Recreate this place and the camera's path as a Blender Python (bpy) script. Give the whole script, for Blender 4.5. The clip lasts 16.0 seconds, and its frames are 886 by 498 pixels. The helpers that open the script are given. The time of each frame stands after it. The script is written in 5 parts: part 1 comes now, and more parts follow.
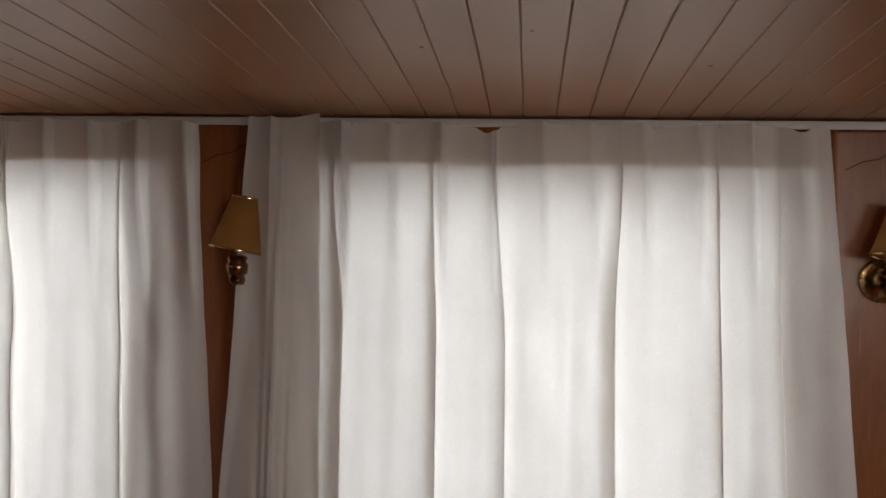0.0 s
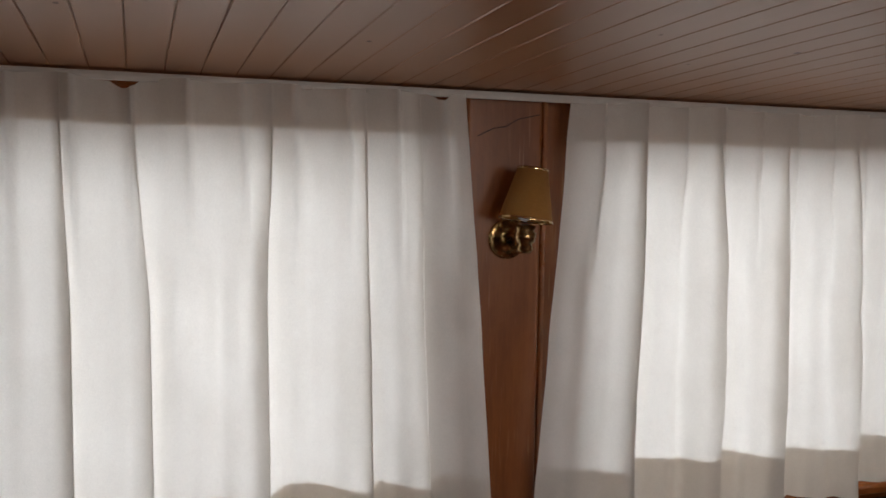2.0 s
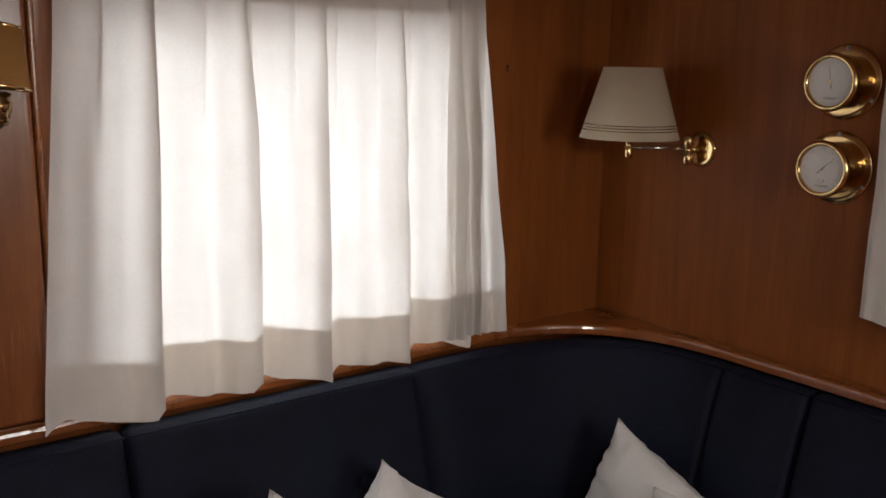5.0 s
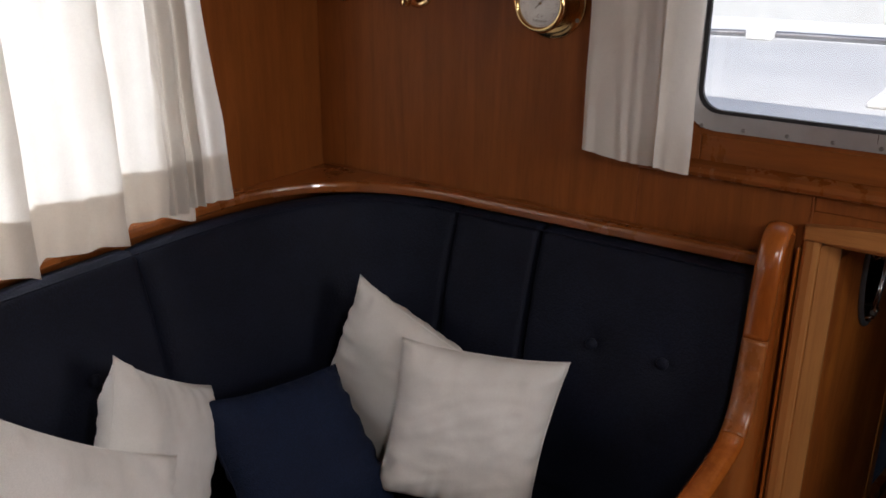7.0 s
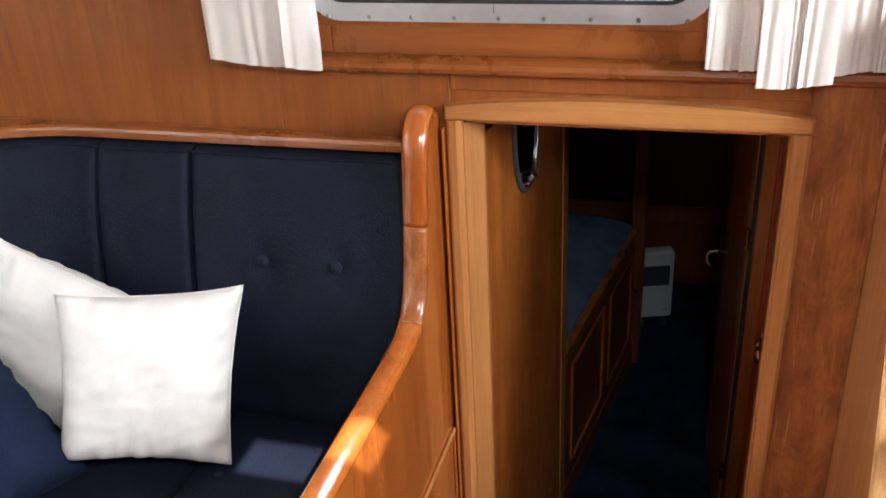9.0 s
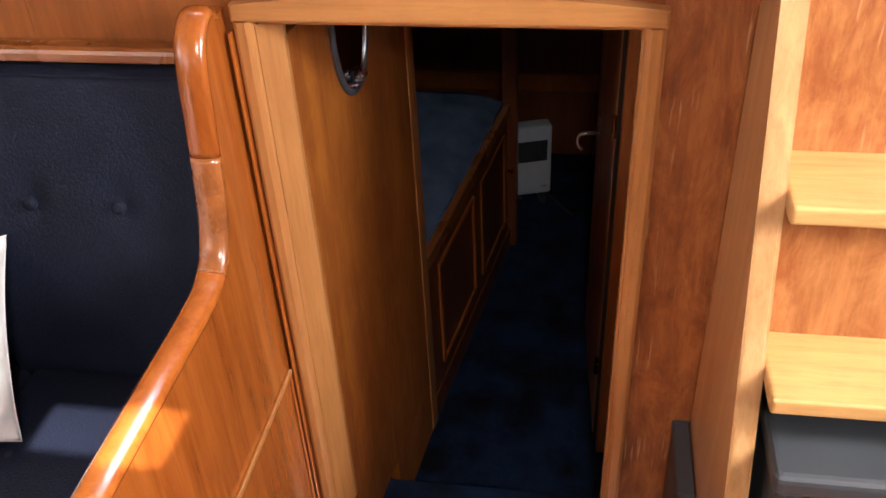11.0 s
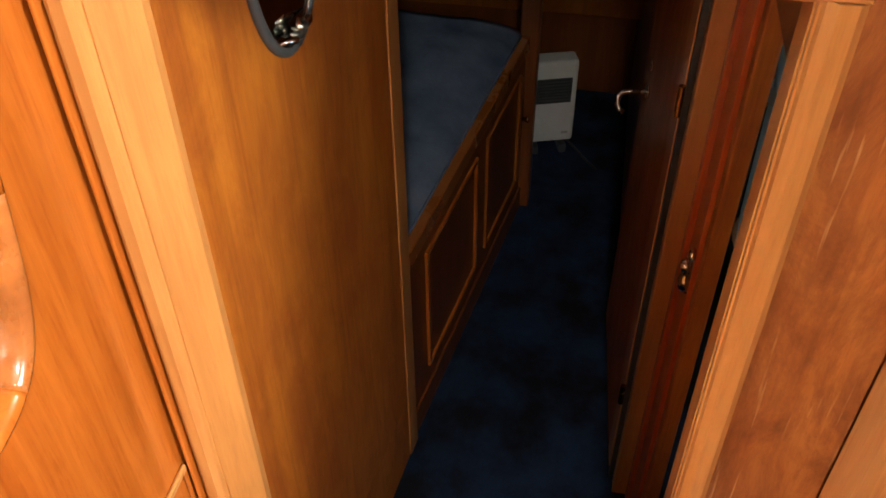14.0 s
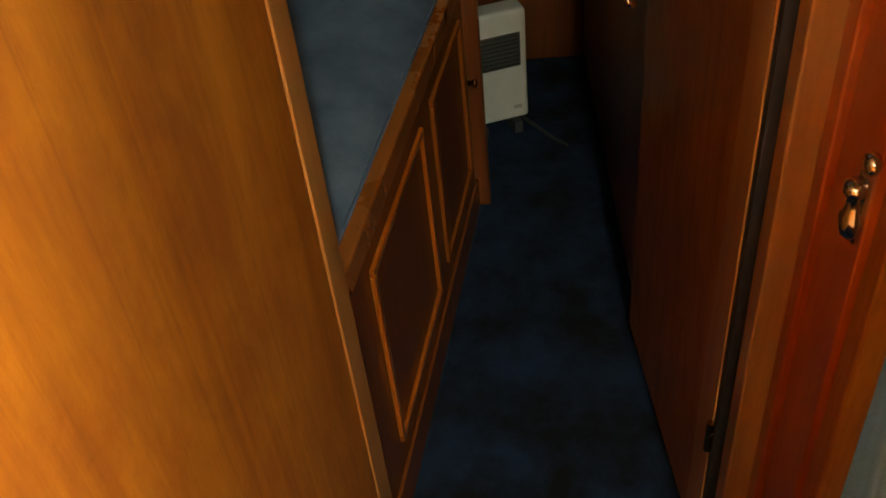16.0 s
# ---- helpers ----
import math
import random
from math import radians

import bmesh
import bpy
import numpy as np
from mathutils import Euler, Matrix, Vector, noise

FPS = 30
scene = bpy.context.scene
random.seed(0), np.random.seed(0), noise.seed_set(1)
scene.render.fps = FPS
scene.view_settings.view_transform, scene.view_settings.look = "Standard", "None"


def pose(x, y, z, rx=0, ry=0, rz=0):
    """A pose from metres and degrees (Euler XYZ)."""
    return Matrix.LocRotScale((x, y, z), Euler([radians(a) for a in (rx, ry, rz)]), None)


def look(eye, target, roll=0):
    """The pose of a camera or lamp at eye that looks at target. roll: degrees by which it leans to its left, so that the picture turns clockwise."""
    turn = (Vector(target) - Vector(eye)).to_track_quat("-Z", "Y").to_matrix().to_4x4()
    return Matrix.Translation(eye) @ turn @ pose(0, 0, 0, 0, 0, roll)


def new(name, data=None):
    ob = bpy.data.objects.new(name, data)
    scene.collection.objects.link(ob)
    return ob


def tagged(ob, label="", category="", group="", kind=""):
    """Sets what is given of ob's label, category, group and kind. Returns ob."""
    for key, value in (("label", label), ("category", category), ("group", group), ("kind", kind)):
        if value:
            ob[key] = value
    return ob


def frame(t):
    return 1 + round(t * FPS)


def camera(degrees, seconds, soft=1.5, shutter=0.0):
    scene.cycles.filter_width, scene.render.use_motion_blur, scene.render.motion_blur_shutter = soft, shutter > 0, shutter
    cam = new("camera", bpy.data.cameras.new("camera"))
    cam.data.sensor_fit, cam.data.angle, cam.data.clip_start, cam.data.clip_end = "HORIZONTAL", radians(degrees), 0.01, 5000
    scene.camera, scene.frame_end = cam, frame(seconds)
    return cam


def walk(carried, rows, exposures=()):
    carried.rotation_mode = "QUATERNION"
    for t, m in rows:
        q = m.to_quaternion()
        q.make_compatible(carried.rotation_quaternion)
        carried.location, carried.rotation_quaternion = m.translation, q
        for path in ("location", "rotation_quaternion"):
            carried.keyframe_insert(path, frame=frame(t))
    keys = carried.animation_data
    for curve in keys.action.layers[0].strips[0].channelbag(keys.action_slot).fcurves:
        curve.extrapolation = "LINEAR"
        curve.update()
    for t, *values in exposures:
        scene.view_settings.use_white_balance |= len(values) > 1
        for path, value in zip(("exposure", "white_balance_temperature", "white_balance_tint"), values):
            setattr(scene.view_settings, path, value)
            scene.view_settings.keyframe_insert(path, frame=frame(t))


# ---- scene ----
cam = camera(52.0, 16.0, soft=1.7)
PATH = [
    (0, (-2.074, -1.658, 1.687), (-2.266, 0.333, 1.724), 1.3),
    (0.5, (-2.073, -1.641, 1.696), (-2.092, 0.359, 1.696), 1.2),
    (1, (-2.078, -1.634, 1.75), (-1.917, 0.357, 1.668), 0.5),
    (1.5, (-2.108, -1.632, 1.733), (-1.72, 0.329, 1.658), 0.7),
    (2, (-2.137, -1.613, 1.766), (-1.495, 0.277, 1.638), 0.9),
    (2.5, (-2.035, -1.659, 1.814), (-1.312, 0.197, 1.624), 2.2),
    (3, (-1.992, -1.655, 1.825), (-1.095, 0.12, 1.617), 2.7),
    (3.5, (-1.933, -1.666, 1.813), (-0.933, 0.052, 1.599), 2.9),
    (6, (-1.736, -1.585, 1.739), (-0.365, -0.248, 1.161), 0.9),
    (6.5, (-1.743, -1.546, 1.734), (-0.246, -0.381, 1.101), 1.6),
    (7, (-1.722, -1.544, 1.741), (-0.172, -0.493, 1.041), 0.4),
    (7.5, (-1.716, -1.554, 1.74), (-0.094, -0.645, 1.004), 0.3),
    (8, (-1.682, -1.577, 1.733), (-0.008, -0.819, 0.944), -1.3),
    (8.5, (-1.631, -1.609, 1.723), (0.062, -0.958, 0.88), -2.9),
    (9, (-1.579, -1.659, 1.712), (0.132, -1.14, 0.815), -3.1),
    (9.5, (-1.532, -1.709, 1.7), (0.187, -1.284, 0.771), -3.2),
    (12, (-1.038, -1.766, 1.664), (0.470, -1.481, 0.382), -3.4),
    (12.5, (-0.941, -1.826, 1.645), (0.556, -1.517, 0.355), -3.4),
    (13, (-0.866, -1.816, 1.607), (0.612, -1.464, 0.307), -3.5),
    (13.5, (-0.784, -1.732, 1.536), (0.689, -1.395, 0.226), -1.6),
    (14, (-0.641, -1.664, 1.469), (0.806, -1.380, 0.119), -0.7),
    (14.5, (-0.528, -1.637, 1.365), (0.934, -1.392, 0.021), -2.2),
    (15, (-0.391, -1.631, 1.238), (1.076, -1.388, -0.100), -4.1),
    (15.5, (-0.274, -1.586, 1.078), (1.212, -1.352, -0.239), -4.9),
    (16, (-0.143, -1.536, 0.923), (1.389, -1.389, -0.355), -6.7),
]
walk(cam, [(t, look(eye, target, roll)) for t, eye, target, roll in PATH],
     exposures=[(0, 0.22, 6600, 10), (1, 0.2, 6600, 9), (2, 0.08, 6600, 10), (3.7, 0.38, 6700, 12), (6, 0.5, 6700, 12), (7, 0.62, 6650, 12), (8, 1.4, 6300, 6), (9, 2.5, 6000, 5), (9.5, 2.58, 5950, 6), (12, 2.85, 7000, 15),
                (13.3, 3.12, 7500, 14), (14, 3.5, 7700, 6), (14.5, 3.42, 8300, -34), (15, 3.48, 9000, -36), (15.5, 4.0, 9900, -12), (16, 4.3, 9600, -12)])

# world and sun
SUN_DIR = Vector((-0.85, -0.6, 1.0)).normalized()
world = bpy.data.worlds.new("sky")
scene.world = world
world.use_nodes = True
wn = world.node_tree.nodes
sky = wn.new("ShaderNodeTexSky")
sky.sky_type = "NISHITA"
sky.sun_disc = False
sky.sun_elevation = math.asin(SUN_DIR.z)
sky.sun_rotation = math.atan2(SUN_DIR.x, SUN_DIR.y)
world.node_tree.links.new(sky.outputs[0], wn["Background"].inputs[0])
wn["Background"].inputs[1].default_value = 0.15
sun_data = bpy.data.lights.new("sun", "SUN")
sun_data.energy, sun_data.angle, sun_data.color = 3.1, radians(0.5), (1.0, 0.95, 0.88)
sun = new("sun", sun_data)
sun.matrix_world = look(SUN_DIR * 20, (0, 0, 0))


def area(name, eye, target, sx, sy, power, color=(1, 1, 1)):
    d = bpy.data.lights.new(name, "AREA")
    d.shape, d.size, d.size_y, d.energy, d.color = "RECTANGLE", sx, sy, power, color
    ob = new(name, d)
    ob.matrix_world = look(eye, target)
    return ob


# daylight standing in the window openings and roof hatches
area("window_light", (-2.02, 0.30, 1.56), (-2.02, -1, 1.5), 1.3, 1.1, 10.5, (0.96, 0.98, 1.0))
area("window_light", (-0.84, 0.30, 1.54), (-0.84, -1, 1.48), 1.1, 1.1, 9.5, (0.96, 0.98, 1.0))
area("window_light", (-3.33, 0.30, 1.56), (-3.33, -1, 1.5), 1.2, 1.1, 10, (0.96, 0.98, 1.0))
area("starboard_window_light", (-1.0, -3.38, 1.66), (-1.0, -2, 1.5), 1.2, 0.4, 4.6, (1, 0.97, 0.93))
area("roof_hatch_light", (-1.54, -1.82, 1.995), (-1.2, -0.5, 0.7), 0.11, 0.22, 5.2, (1, 0.98, 0.96))
area("step_hatch_light", (-0.86, -3.11, 1.98), (-0.15, -2.0, 1.0), 0.34, 0.36, 8.5, (1, 0.98, 0.95))
area("front_window_sky", (0.45, -1.3, 2.15), (-0.7, -1.3, 0.8), 1.0, 0.5, 5.0, (1, 0.99, 0.98))
# added fill lamps for washroom and forward cabin, with no opening behind them
area("washroom_fill", (0.30, -3.05, 0.80), (0.50, -1.95, 0.35), 0.35, 0.3, 0.40, (0.75, 0.9, 1.0))
area("forward_cabin_fill", (1.4, -1.1, 1.19), (1.4, -1.5, 0), 0.5, 0.5, 0.010, (0.75, 0.88, 1.0))


# materials
def base_mat(name, rough=0.5, metal=0.0):
    m = bpy.data.materials.new(name)
    m.use_nodes = True
    nt = m.node_tree
    b = nt.nodes["Principled BSDF"]
    b.inputs["Roughness"].default_value = rough
    b.inputs["Metallic"].default_value = metal
    return m, nt, b


def ramp(nt, src, stops):
    r = nt.nodes.new("ShaderNodeValToRGB")
    while len(r.color_ramp.elements) < len(stops):
        r.color_ramp.elements.new(0.5)
    for e, (p, c) in zip(r.color_ramp.elements, stops):
        e.position, e.color = p, (*c, 1)
    nt.links.new(src, r.inputs[0])
    return r.outputs[0]


def tex(nt, kind, scale, mapping=None, **kw):
    n = nt.nodes.new("ShaderNodeTex" + kind)
    n.inputs["Scale"].default_value = scale
    for k, v in kw.items():
        n.inputs[k].default_value = v
    if mapping:
        nt.links.new(mapping, n.inputs["Vector"])
    return n


def mapped(nt, stretch, rot=(0, 0, 0), obj=True):
    c = nt.nodes.new("ShaderNodeTexCoord")
    mp = nt.nodes.new("ShaderNodeMapping")
    mp.inputs["Scale"].default_value = stretch
    mp.inputs["Rotation"].default_value = rot
    nt.links.new(c.outputs["Object"], mp.inputs["Vector"])
    inf = nt.nodes.new("ShaderNodeObjectInfo")
    add = nt.nodes.new("ShaderNodeVectorMath")
    add.operation = "MULTIPLY_ADD"
    comb = nt.nodes.new("ShaderNodeCombineXYZ")
    for i in range(3):
        nt.links.new(inf.outputs["Random"], comb.inputs[i])
    nt.links.new(comb.outputs[0], add.inputs[0])
    add.inputs[1].default_value = (7, 5, 3)
    nt.links.new(mp.outputs[0], add.inputs[2])
    return add.outputs[0]


def mix(nt, a, b, fac, mode="MIX"):
    n = nt.nodes.new("ShaderNodeMix")
    n.data_type, n.blend_type = "RGBA", mode
    for s, i in ((fac, 0), (a, 6), (b, 7)):
        if hasattr(s, "is_output"):
            nt.links.new(s, n.inputs[i])
        else:
            n.inputs[i].default_value = s if i == 0 else (*s, 1)
    return n.outputs[2]


def bump(nt, b, height, strength, dist=0.001):
    n = nt.nodes.new("ShaderNodeBump")
    n.inputs["Strength"].default_value, n.inputs["Distance"].default_value = strength, dist
    nt.links.new(height, n.inputs["Height"])
    nt.links.new(n.outputs[0], b.inputs["Normal"])


def wood(name, dark, light, axis="z", rough=0.3, stain=None, stain_amount=0.5, coat=0.4, fine=1.0, scratch=0.0, streak=0.22):
    """Varnished wood with grain that runs along an axis."""
    m, nt, b = base_mat(name, rough)
    long, wide = 1.2, 16.0
    st = {"x": (long, wide, wide), "y": (wide, long, wide), "z": (wide, wide, long)}[axis]
    v = mapped(nt, st)
    n1 = tex(nt, "Noise", 1.6, v, Detail=8, Roughness=0.6, Distortion=0.6)
    v2 = mapped(nt, tuple(s * 6 * fine for s in st))
    n2 = tex(nt, "Noise", 1.8, v2, Detail=4, Roughness=0.7)
    c = ramp(nt, n1.outputs[0], [(0.3, dark), (0.5, tuple((a + d) / 2 for a, d in zip(dark, light))), (0.7, light)])
    f = ramp(nt, n2.outputs[0], [(0.32, (0.80, 0.74, 0.70)), (0.5, (1, 1, 1)), (1, (1, 1, 1))])
    c = mix(nt, c, f, 0.6, "MULTIPLY")
    v3 = mapped(nt, (9.0, 9.0, 3.6) if stain else (2.6, 2.6, 1.6))
    n3 = tex(nt, "Noise", 1.5, v3, Detail=8, Roughness=0.74 if stain else 0.65, Distortion=0.5 if stain else 0.0)
    if stain:
        s = ramp(nt, n3.outputs[0], [(0.40, (1, 1, 1)), (0.50, tuple((1 + q) / 2 for q in stain)), (0.62, stain)])
        c = mix(nt, c, s, stain_amount, "MULTIPLY")
    else:
        s = ramp(nt, n3.outputs[0], [(0.35, (0.86, 0.82, 0.78)), (0.65, (1.06, 1.04, 1.0))])
        c = mix(nt, c, s, 0.8, "MULTIPLY")
    # narrow dark pores and streaks along the grain
    s_long, s_wide = 0.9, 60.0
    v4 = mapped(nt, {"x": (s_long, s_wide, s_wide), "y": (s_wide, s_long, s_wide), "z": (s_wide, s_wide, s_long)}[axis])
    n4 = tex(nt, "Noise", 1.0, v4, Detail=3, Roughness=0.55, Distortion=0.9)
    c = mix(nt, c, ramp(nt, n4.outputs[0], [(0.50, (1, 1, 1)), (0.66, (0.62, 0.52, 0.44))]), streak, "MULTIPLY")
    if scratch:
        v5 = mapped(nt, (170, 170, 9))
        n5 = tex(nt, "Noise", 1.0, v5, Detail=2, Roughness=0.5)
        v6 = mapped(nt, (9, 9, 5))
        n6 = tex(nt, "Noise", 1.0, v6, Detail=3, Roughness=0.6)
        both = nt.nodes.new("ShaderNodeMath")
        both.operation = "MULTIPLY"
        nt.links.new(ramp(nt, n5.outputs[0], [(0.60, (0, 0, 0)), (0.68, (1, 1, 1))]), both.inputs[0])
        nt.links.new(ramp(nt, n6.outputs[0], [(0.46, (0, 0, 0)), (0.60, (1, 1, 1))]), both.inputs[1])
        sc2 = nt.nodes.new("ShaderNodeMath")
        sc2.operation = "MULTIPLY"
        sc2.inputs[1].default_value = scratch
        nt.links.new(both.outputs[0], sc2.inputs[0])
        c = mix(nt, c, (0.62, 0.34, 0.18), sc2.outputs[0])
    nt.links.new(c, b.inputs["Base Color"])
    r = nt.nodes.new("ShaderNodeMapRange")
    r.inputs["To Min"].default_value, r.inputs["To Max"].default_value = rough * 0.75, rough * 1.5
    nt.links.new(n3.outputs[0], r.inputs[0])
    nt.links.new(r.outputs[0], b.inputs["Roughness"])
    b.inputs["Coat Weight"].default_value = coat
    b.inputs["Specular IOR Level"].default_value = 0.5 if coat else 0.3
    b.inputs["Coat Roughness"].default_value = 0.12
    bump(nt, b, n2.outputs[0], 0.12, 0.0004)
    return m


def cloth(name, c1, c2, weave=900, rough=0.9, translucent=0.0, wrinkle=0.0, strength=0.35, nub=0):
    m, nt, b = base_mat(name, rough)
    v = mapped(nt, (1, 1, 1))
    n = tex(nt, "Noise", 7, v, Detail=6, Roughness=0.6)
    fine = tex(nt, "Noise", weave * 0.6, v, Detail=2)
    c = ramp(nt, n.outputs[0], [(0.35, c1), (0.65, c2)])
    f = ramp(nt, fine.outputs[0], [(0.3, (0.82, 0.82, 0.82)), (0.7, (1.08, 1.08, 1.08))])
    c = mix(nt, c, f, 0.6, "MULTIPLY")
    nt.links.new(c, b.inputs["Base Color"])
    b.inputs["Specular IOR Level"].default_value = 0.25
    b.inputs["Sheen Weight"].default_value = 0.0
    h = nt.nodes.new("ShaderNodeMath")
    h.operation = "MULTIPLY_ADD"
    nt.links.new(fine.outputs[0], h.inputs[0])
    h.inputs[1].default_value = 0.35
    wn_ = tex(nt, "Noise", 14, v, Detail=3, Distortion=1.0)
    sc = nt.nodes.new("ShaderNodeMath")
    sc.operation = "MULTIPLY"
    sc.inputs[1].default_value = wrinkle
    nt.links.new(wn_.outputs[0], sc.inputs[0])
    nt.links.new(sc.outputs[0], h.inputs[2])
    height = h.outputs[0]
    if nub:
        cell = tex(nt, "Voronoi", nub, v)
        both = nt.nodes.new("ShaderNodeMath")
        both.operation = "MULTIPLY_ADD"
        nt.links.new(cell.outputs["Distance"], both.inputs[0])
        both.inputs[1].default_value = -0.9
        nt.links.new(height, both.inputs[2])
        height = both.outputs[0]
        c = mix(nt, c, ramp(nt, cell.outputs["Distance"], [(0.1, (1.5, 1.5, 1.5)), (0.6, (0.55, 0.55, 0.55))]), 0.5, "MULTIPLY")
        nt.links.new(c, b.inputs["Base Color"])
    bump(nt, b, height, strength, 0.002)
    if translucent:
        t = nt.nodes.new("ShaderNodeBsdfTranslucent")
        nt.links.new(c, t.inputs[0])
        ms = nt.nodes.new("ShaderNodeMixShader")
        ms.inputs[0].default_value = translucent
        out = nt.nodes["Material Output"]
        nt.links.new(b.outputs[0], ms.inputs[1])
        nt.links.new(t.outputs[0], ms.inputs[2])
        nt.links.new(ms.outputs[0], out.inputs[0])
    return m


def plain(name, color, rough=0.5, metal=0.0, var=0.12, scale=12, b_str=0.08):
    m, nt, b = base_mat(name, rough, metal)
    v = mapped(nt, (1, 1, 1))
    n = tex(nt, "Noise", scale, v, Detail=6, Roughness=0.65)
    lo, hi = tuple(c * (1 - var) for c in color), tuple(min(1, c * (1 + var)) for c in color)
    nt.links.new(ramp(nt, n.outputs[0], [(0.3, lo), (0.7, hi)]), b.inputs["Base Color"])
    r = nt.nodes.new("ShaderNodeMapRange")
    r.inputs["To Min"].default_value, r.inputs["To Max"].default_value = rough * 0.7, min(1, rough * 1.4)
    nt.links.new(n.outputs[0], r.inputs[0])
    nt.links.new(r.outputs[0], b.inputs["Roughness"])
    n2 = tex(nt, "Noise", scale * 20, v, Detail=2)
    bump(nt, b, n2.outputs[0], b_str, 0.0005)
    return m


def glass(name):
    m, nt, b = base_mat(name, 0.02)
    b.inputs["Transmission Weight"].default_value = 1.0
    b.inputs["IOR"].default_value = 1.45
    return m


M_PANEL = wood("varnished_teak_panel", (0.20, 0.054, 0.0085), (0.285, 0.086, 0.0145), "z", 0.50, coat=0.0, streak=0.16)
M_PANEL_RED = wood("stained_teak_panel", (0.27, 0.078, 0.020), (0.44, 0.155, 0.042), "z", 0.42, (0.44, 0.31, 0.24), 0.88, coat=0.15, scratch=0.6)
M_ARM = wood("glossy_teak", (0.29, 0.072, 0.012), (0.44, 0.130, 0.023), "z", 0.2, coat=0.8)
M_TRIM_X = wood("teak_trim_x", (0.24, 0.075, 0.02), (0.38, 0.13, 0.035), "x", 0.25, coat=0.6)
M_TRIM_Y = wood("teak_trim_y", (0.20, 0.058, 0.013), (0.31, 0.098, 0.023), "y", 0.25, coat=0.6)
M_POST = wood("teak_post", (0.21, 0.064, 0.015), (0.31, 0.103, 0.026), "z", 0.3, (0.7, 0.55, 0.45), 0.5, coat=0.3, scratch=0.25)
M_CASE_Y = wood("pale_teak_casing_y", (0.365, 0.147, 0.045), (0.505, 0.235, 0.077), "y", 0.3, coat=0.4)
M_CASE_Z = wood("pale_teak_casing_z", (0.365, 0.147, 0.045), (0.505, 0.235, 0.077), "z", 0.3, coat=0.4)
M_STRINGER = wood("worn_pale_stringer", (0.46, 0.24, 0.095), (0.62, 0.37, 0.165), "z", 0.28, coat=0.5)
M_RISER = wood("stained_orange_plywood", (0.40, 0.150, 0.045), (0.54, 0.235, 0.078), "z", 0.38, (0.55, 0.38, 0.28), 0.9, coat=0.2, scratch=0.5)
M_TREAD = wood("tread_oak", (0.50, 0.27, 0.090), (0.66, 0.40, 0.150), "y", 0.32, coat=0.6)
M_LEAF = wood("cabin_door_teak", (0.26, 0.073, 0.009), (0.36, 0.117, 0.015), "z", 0.42, (0.60, 0.42, 0.32), 0.6, coat=0.1, streak=0.5)
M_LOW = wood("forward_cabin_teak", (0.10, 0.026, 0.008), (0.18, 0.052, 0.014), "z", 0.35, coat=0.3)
M_RED = wood("mahogany_jamb", (0.30, 0.05, 0.012), (0.42, 0.085, 0.018), "z", 0.3, coat=0.5)
M_CEIL = plain("ceiling_plank_varnish", (0.42, 0.212, 0.108), 0.33, 0, 0.05, 0.8, 0.0)
M_DARK = plain("dark_groove", (0.02, 0.012, 0.008), 0.8)
M_CURTAIN = cloth("cream_curtain_cotton", (0.85, 0.815, 0.77), (0.90, 0.87, 0.83), 1400, 0.9, 0.38, 0.6, 0.15)
# curtain cotton again, the doubled cloth's shade and warm bounce put into its colour
M_HEM = cloth("doubled_cotton_shaded", (0.66, 0.575, 0.48), (0.72, 0.64, 0.55), 1400, 0.9, 0.30, 0.6, 0.15)
M_NAVY = cloth("navy_upholstery", (0.0040, 0.0062, 0.0165), (0.0068, 0.0100, 0.025), 700, 0.72, 0, 0.25, 0.5, nub=230)
M_NAVY2 = cloth("blue_pillow_cloth", (0.0040, 0.0100, 0.034), (0.0062, 0.0150, 0.045), 700, 0.8, 0, 0.8, 0.5, nub=260)
M_PILLOW = cloth("white_pillow_cotton", (0.74, 0.725, 0.69), (0.82, 0.805, 0.78), 1200, 0.9, 0, 0.3, 0.22)
M_BRASS = plain("polished_brass", (0.66, 0.46, 0.22), 0.16, 1.0, 0.1, 20, 0.03)
M_BRASS_OLD = plain("aged_brass", (0.30, 0.19, 0.085), 0.24, 1.0, 0.3, 30, 0.05)
M_CHROME = plain("chrome", (0.75, 0.74, 0.70), 0.12, 1.0, 0.05, 20, 0.02)
M_ALU = plain("brushed_aluminium", (0.62, 0.63, 0.65), 0.38, 0.85, 0.06, 30, 0.08)
M_STEEL = plain("screw_steel", (0.35, 0.35, 0.36), 0.3, 1.0)
M_PEWTER = plain("dark_pewter", (0.20, 0.19, 0.17), 0.34, 1.0, 0.3, 40)
M_MARK = plain("deck_grey_paint", (0.62, 0.63, 0.63), 0.6, 0, 0.06, 3)
M_RUBBER = plain("black_rubber", (0.02, 0.02, 0.022), 0.6)
M_SHADE = cloth("yellow_lamp_shade", (0.50, 0.25, 0.075), (0.56, 0.30, 0.095), 900, 0.7, 0.25, 0.2, 0.2)
M_SHADE2 = cloth("cream_lamp_shade", (0.60, 0.50, 0.36), (0.66, 0.56, 0.42), 900, 0.75, 0.2, 0.2, 0.2)
M_WHITE = plain("white_enamel", (0.78, 0.79, 0.80), 0.35, 0, 0.05, 8)
# white enamel of the heater, darkened to carry the dim cabin's shade
M_HEATER = plain("shaded_heater_enamel", (0.50, 0.53, 0.55), 0.4, 0, 0.06, 8)
M_DIAL = plain("dial_face", (0.72, 0.71, 0.68), 0.4, 0, 0.06, 40)
M_INK = plain("dial_ink", (0.03, 0.03, 0.03), 0.5)
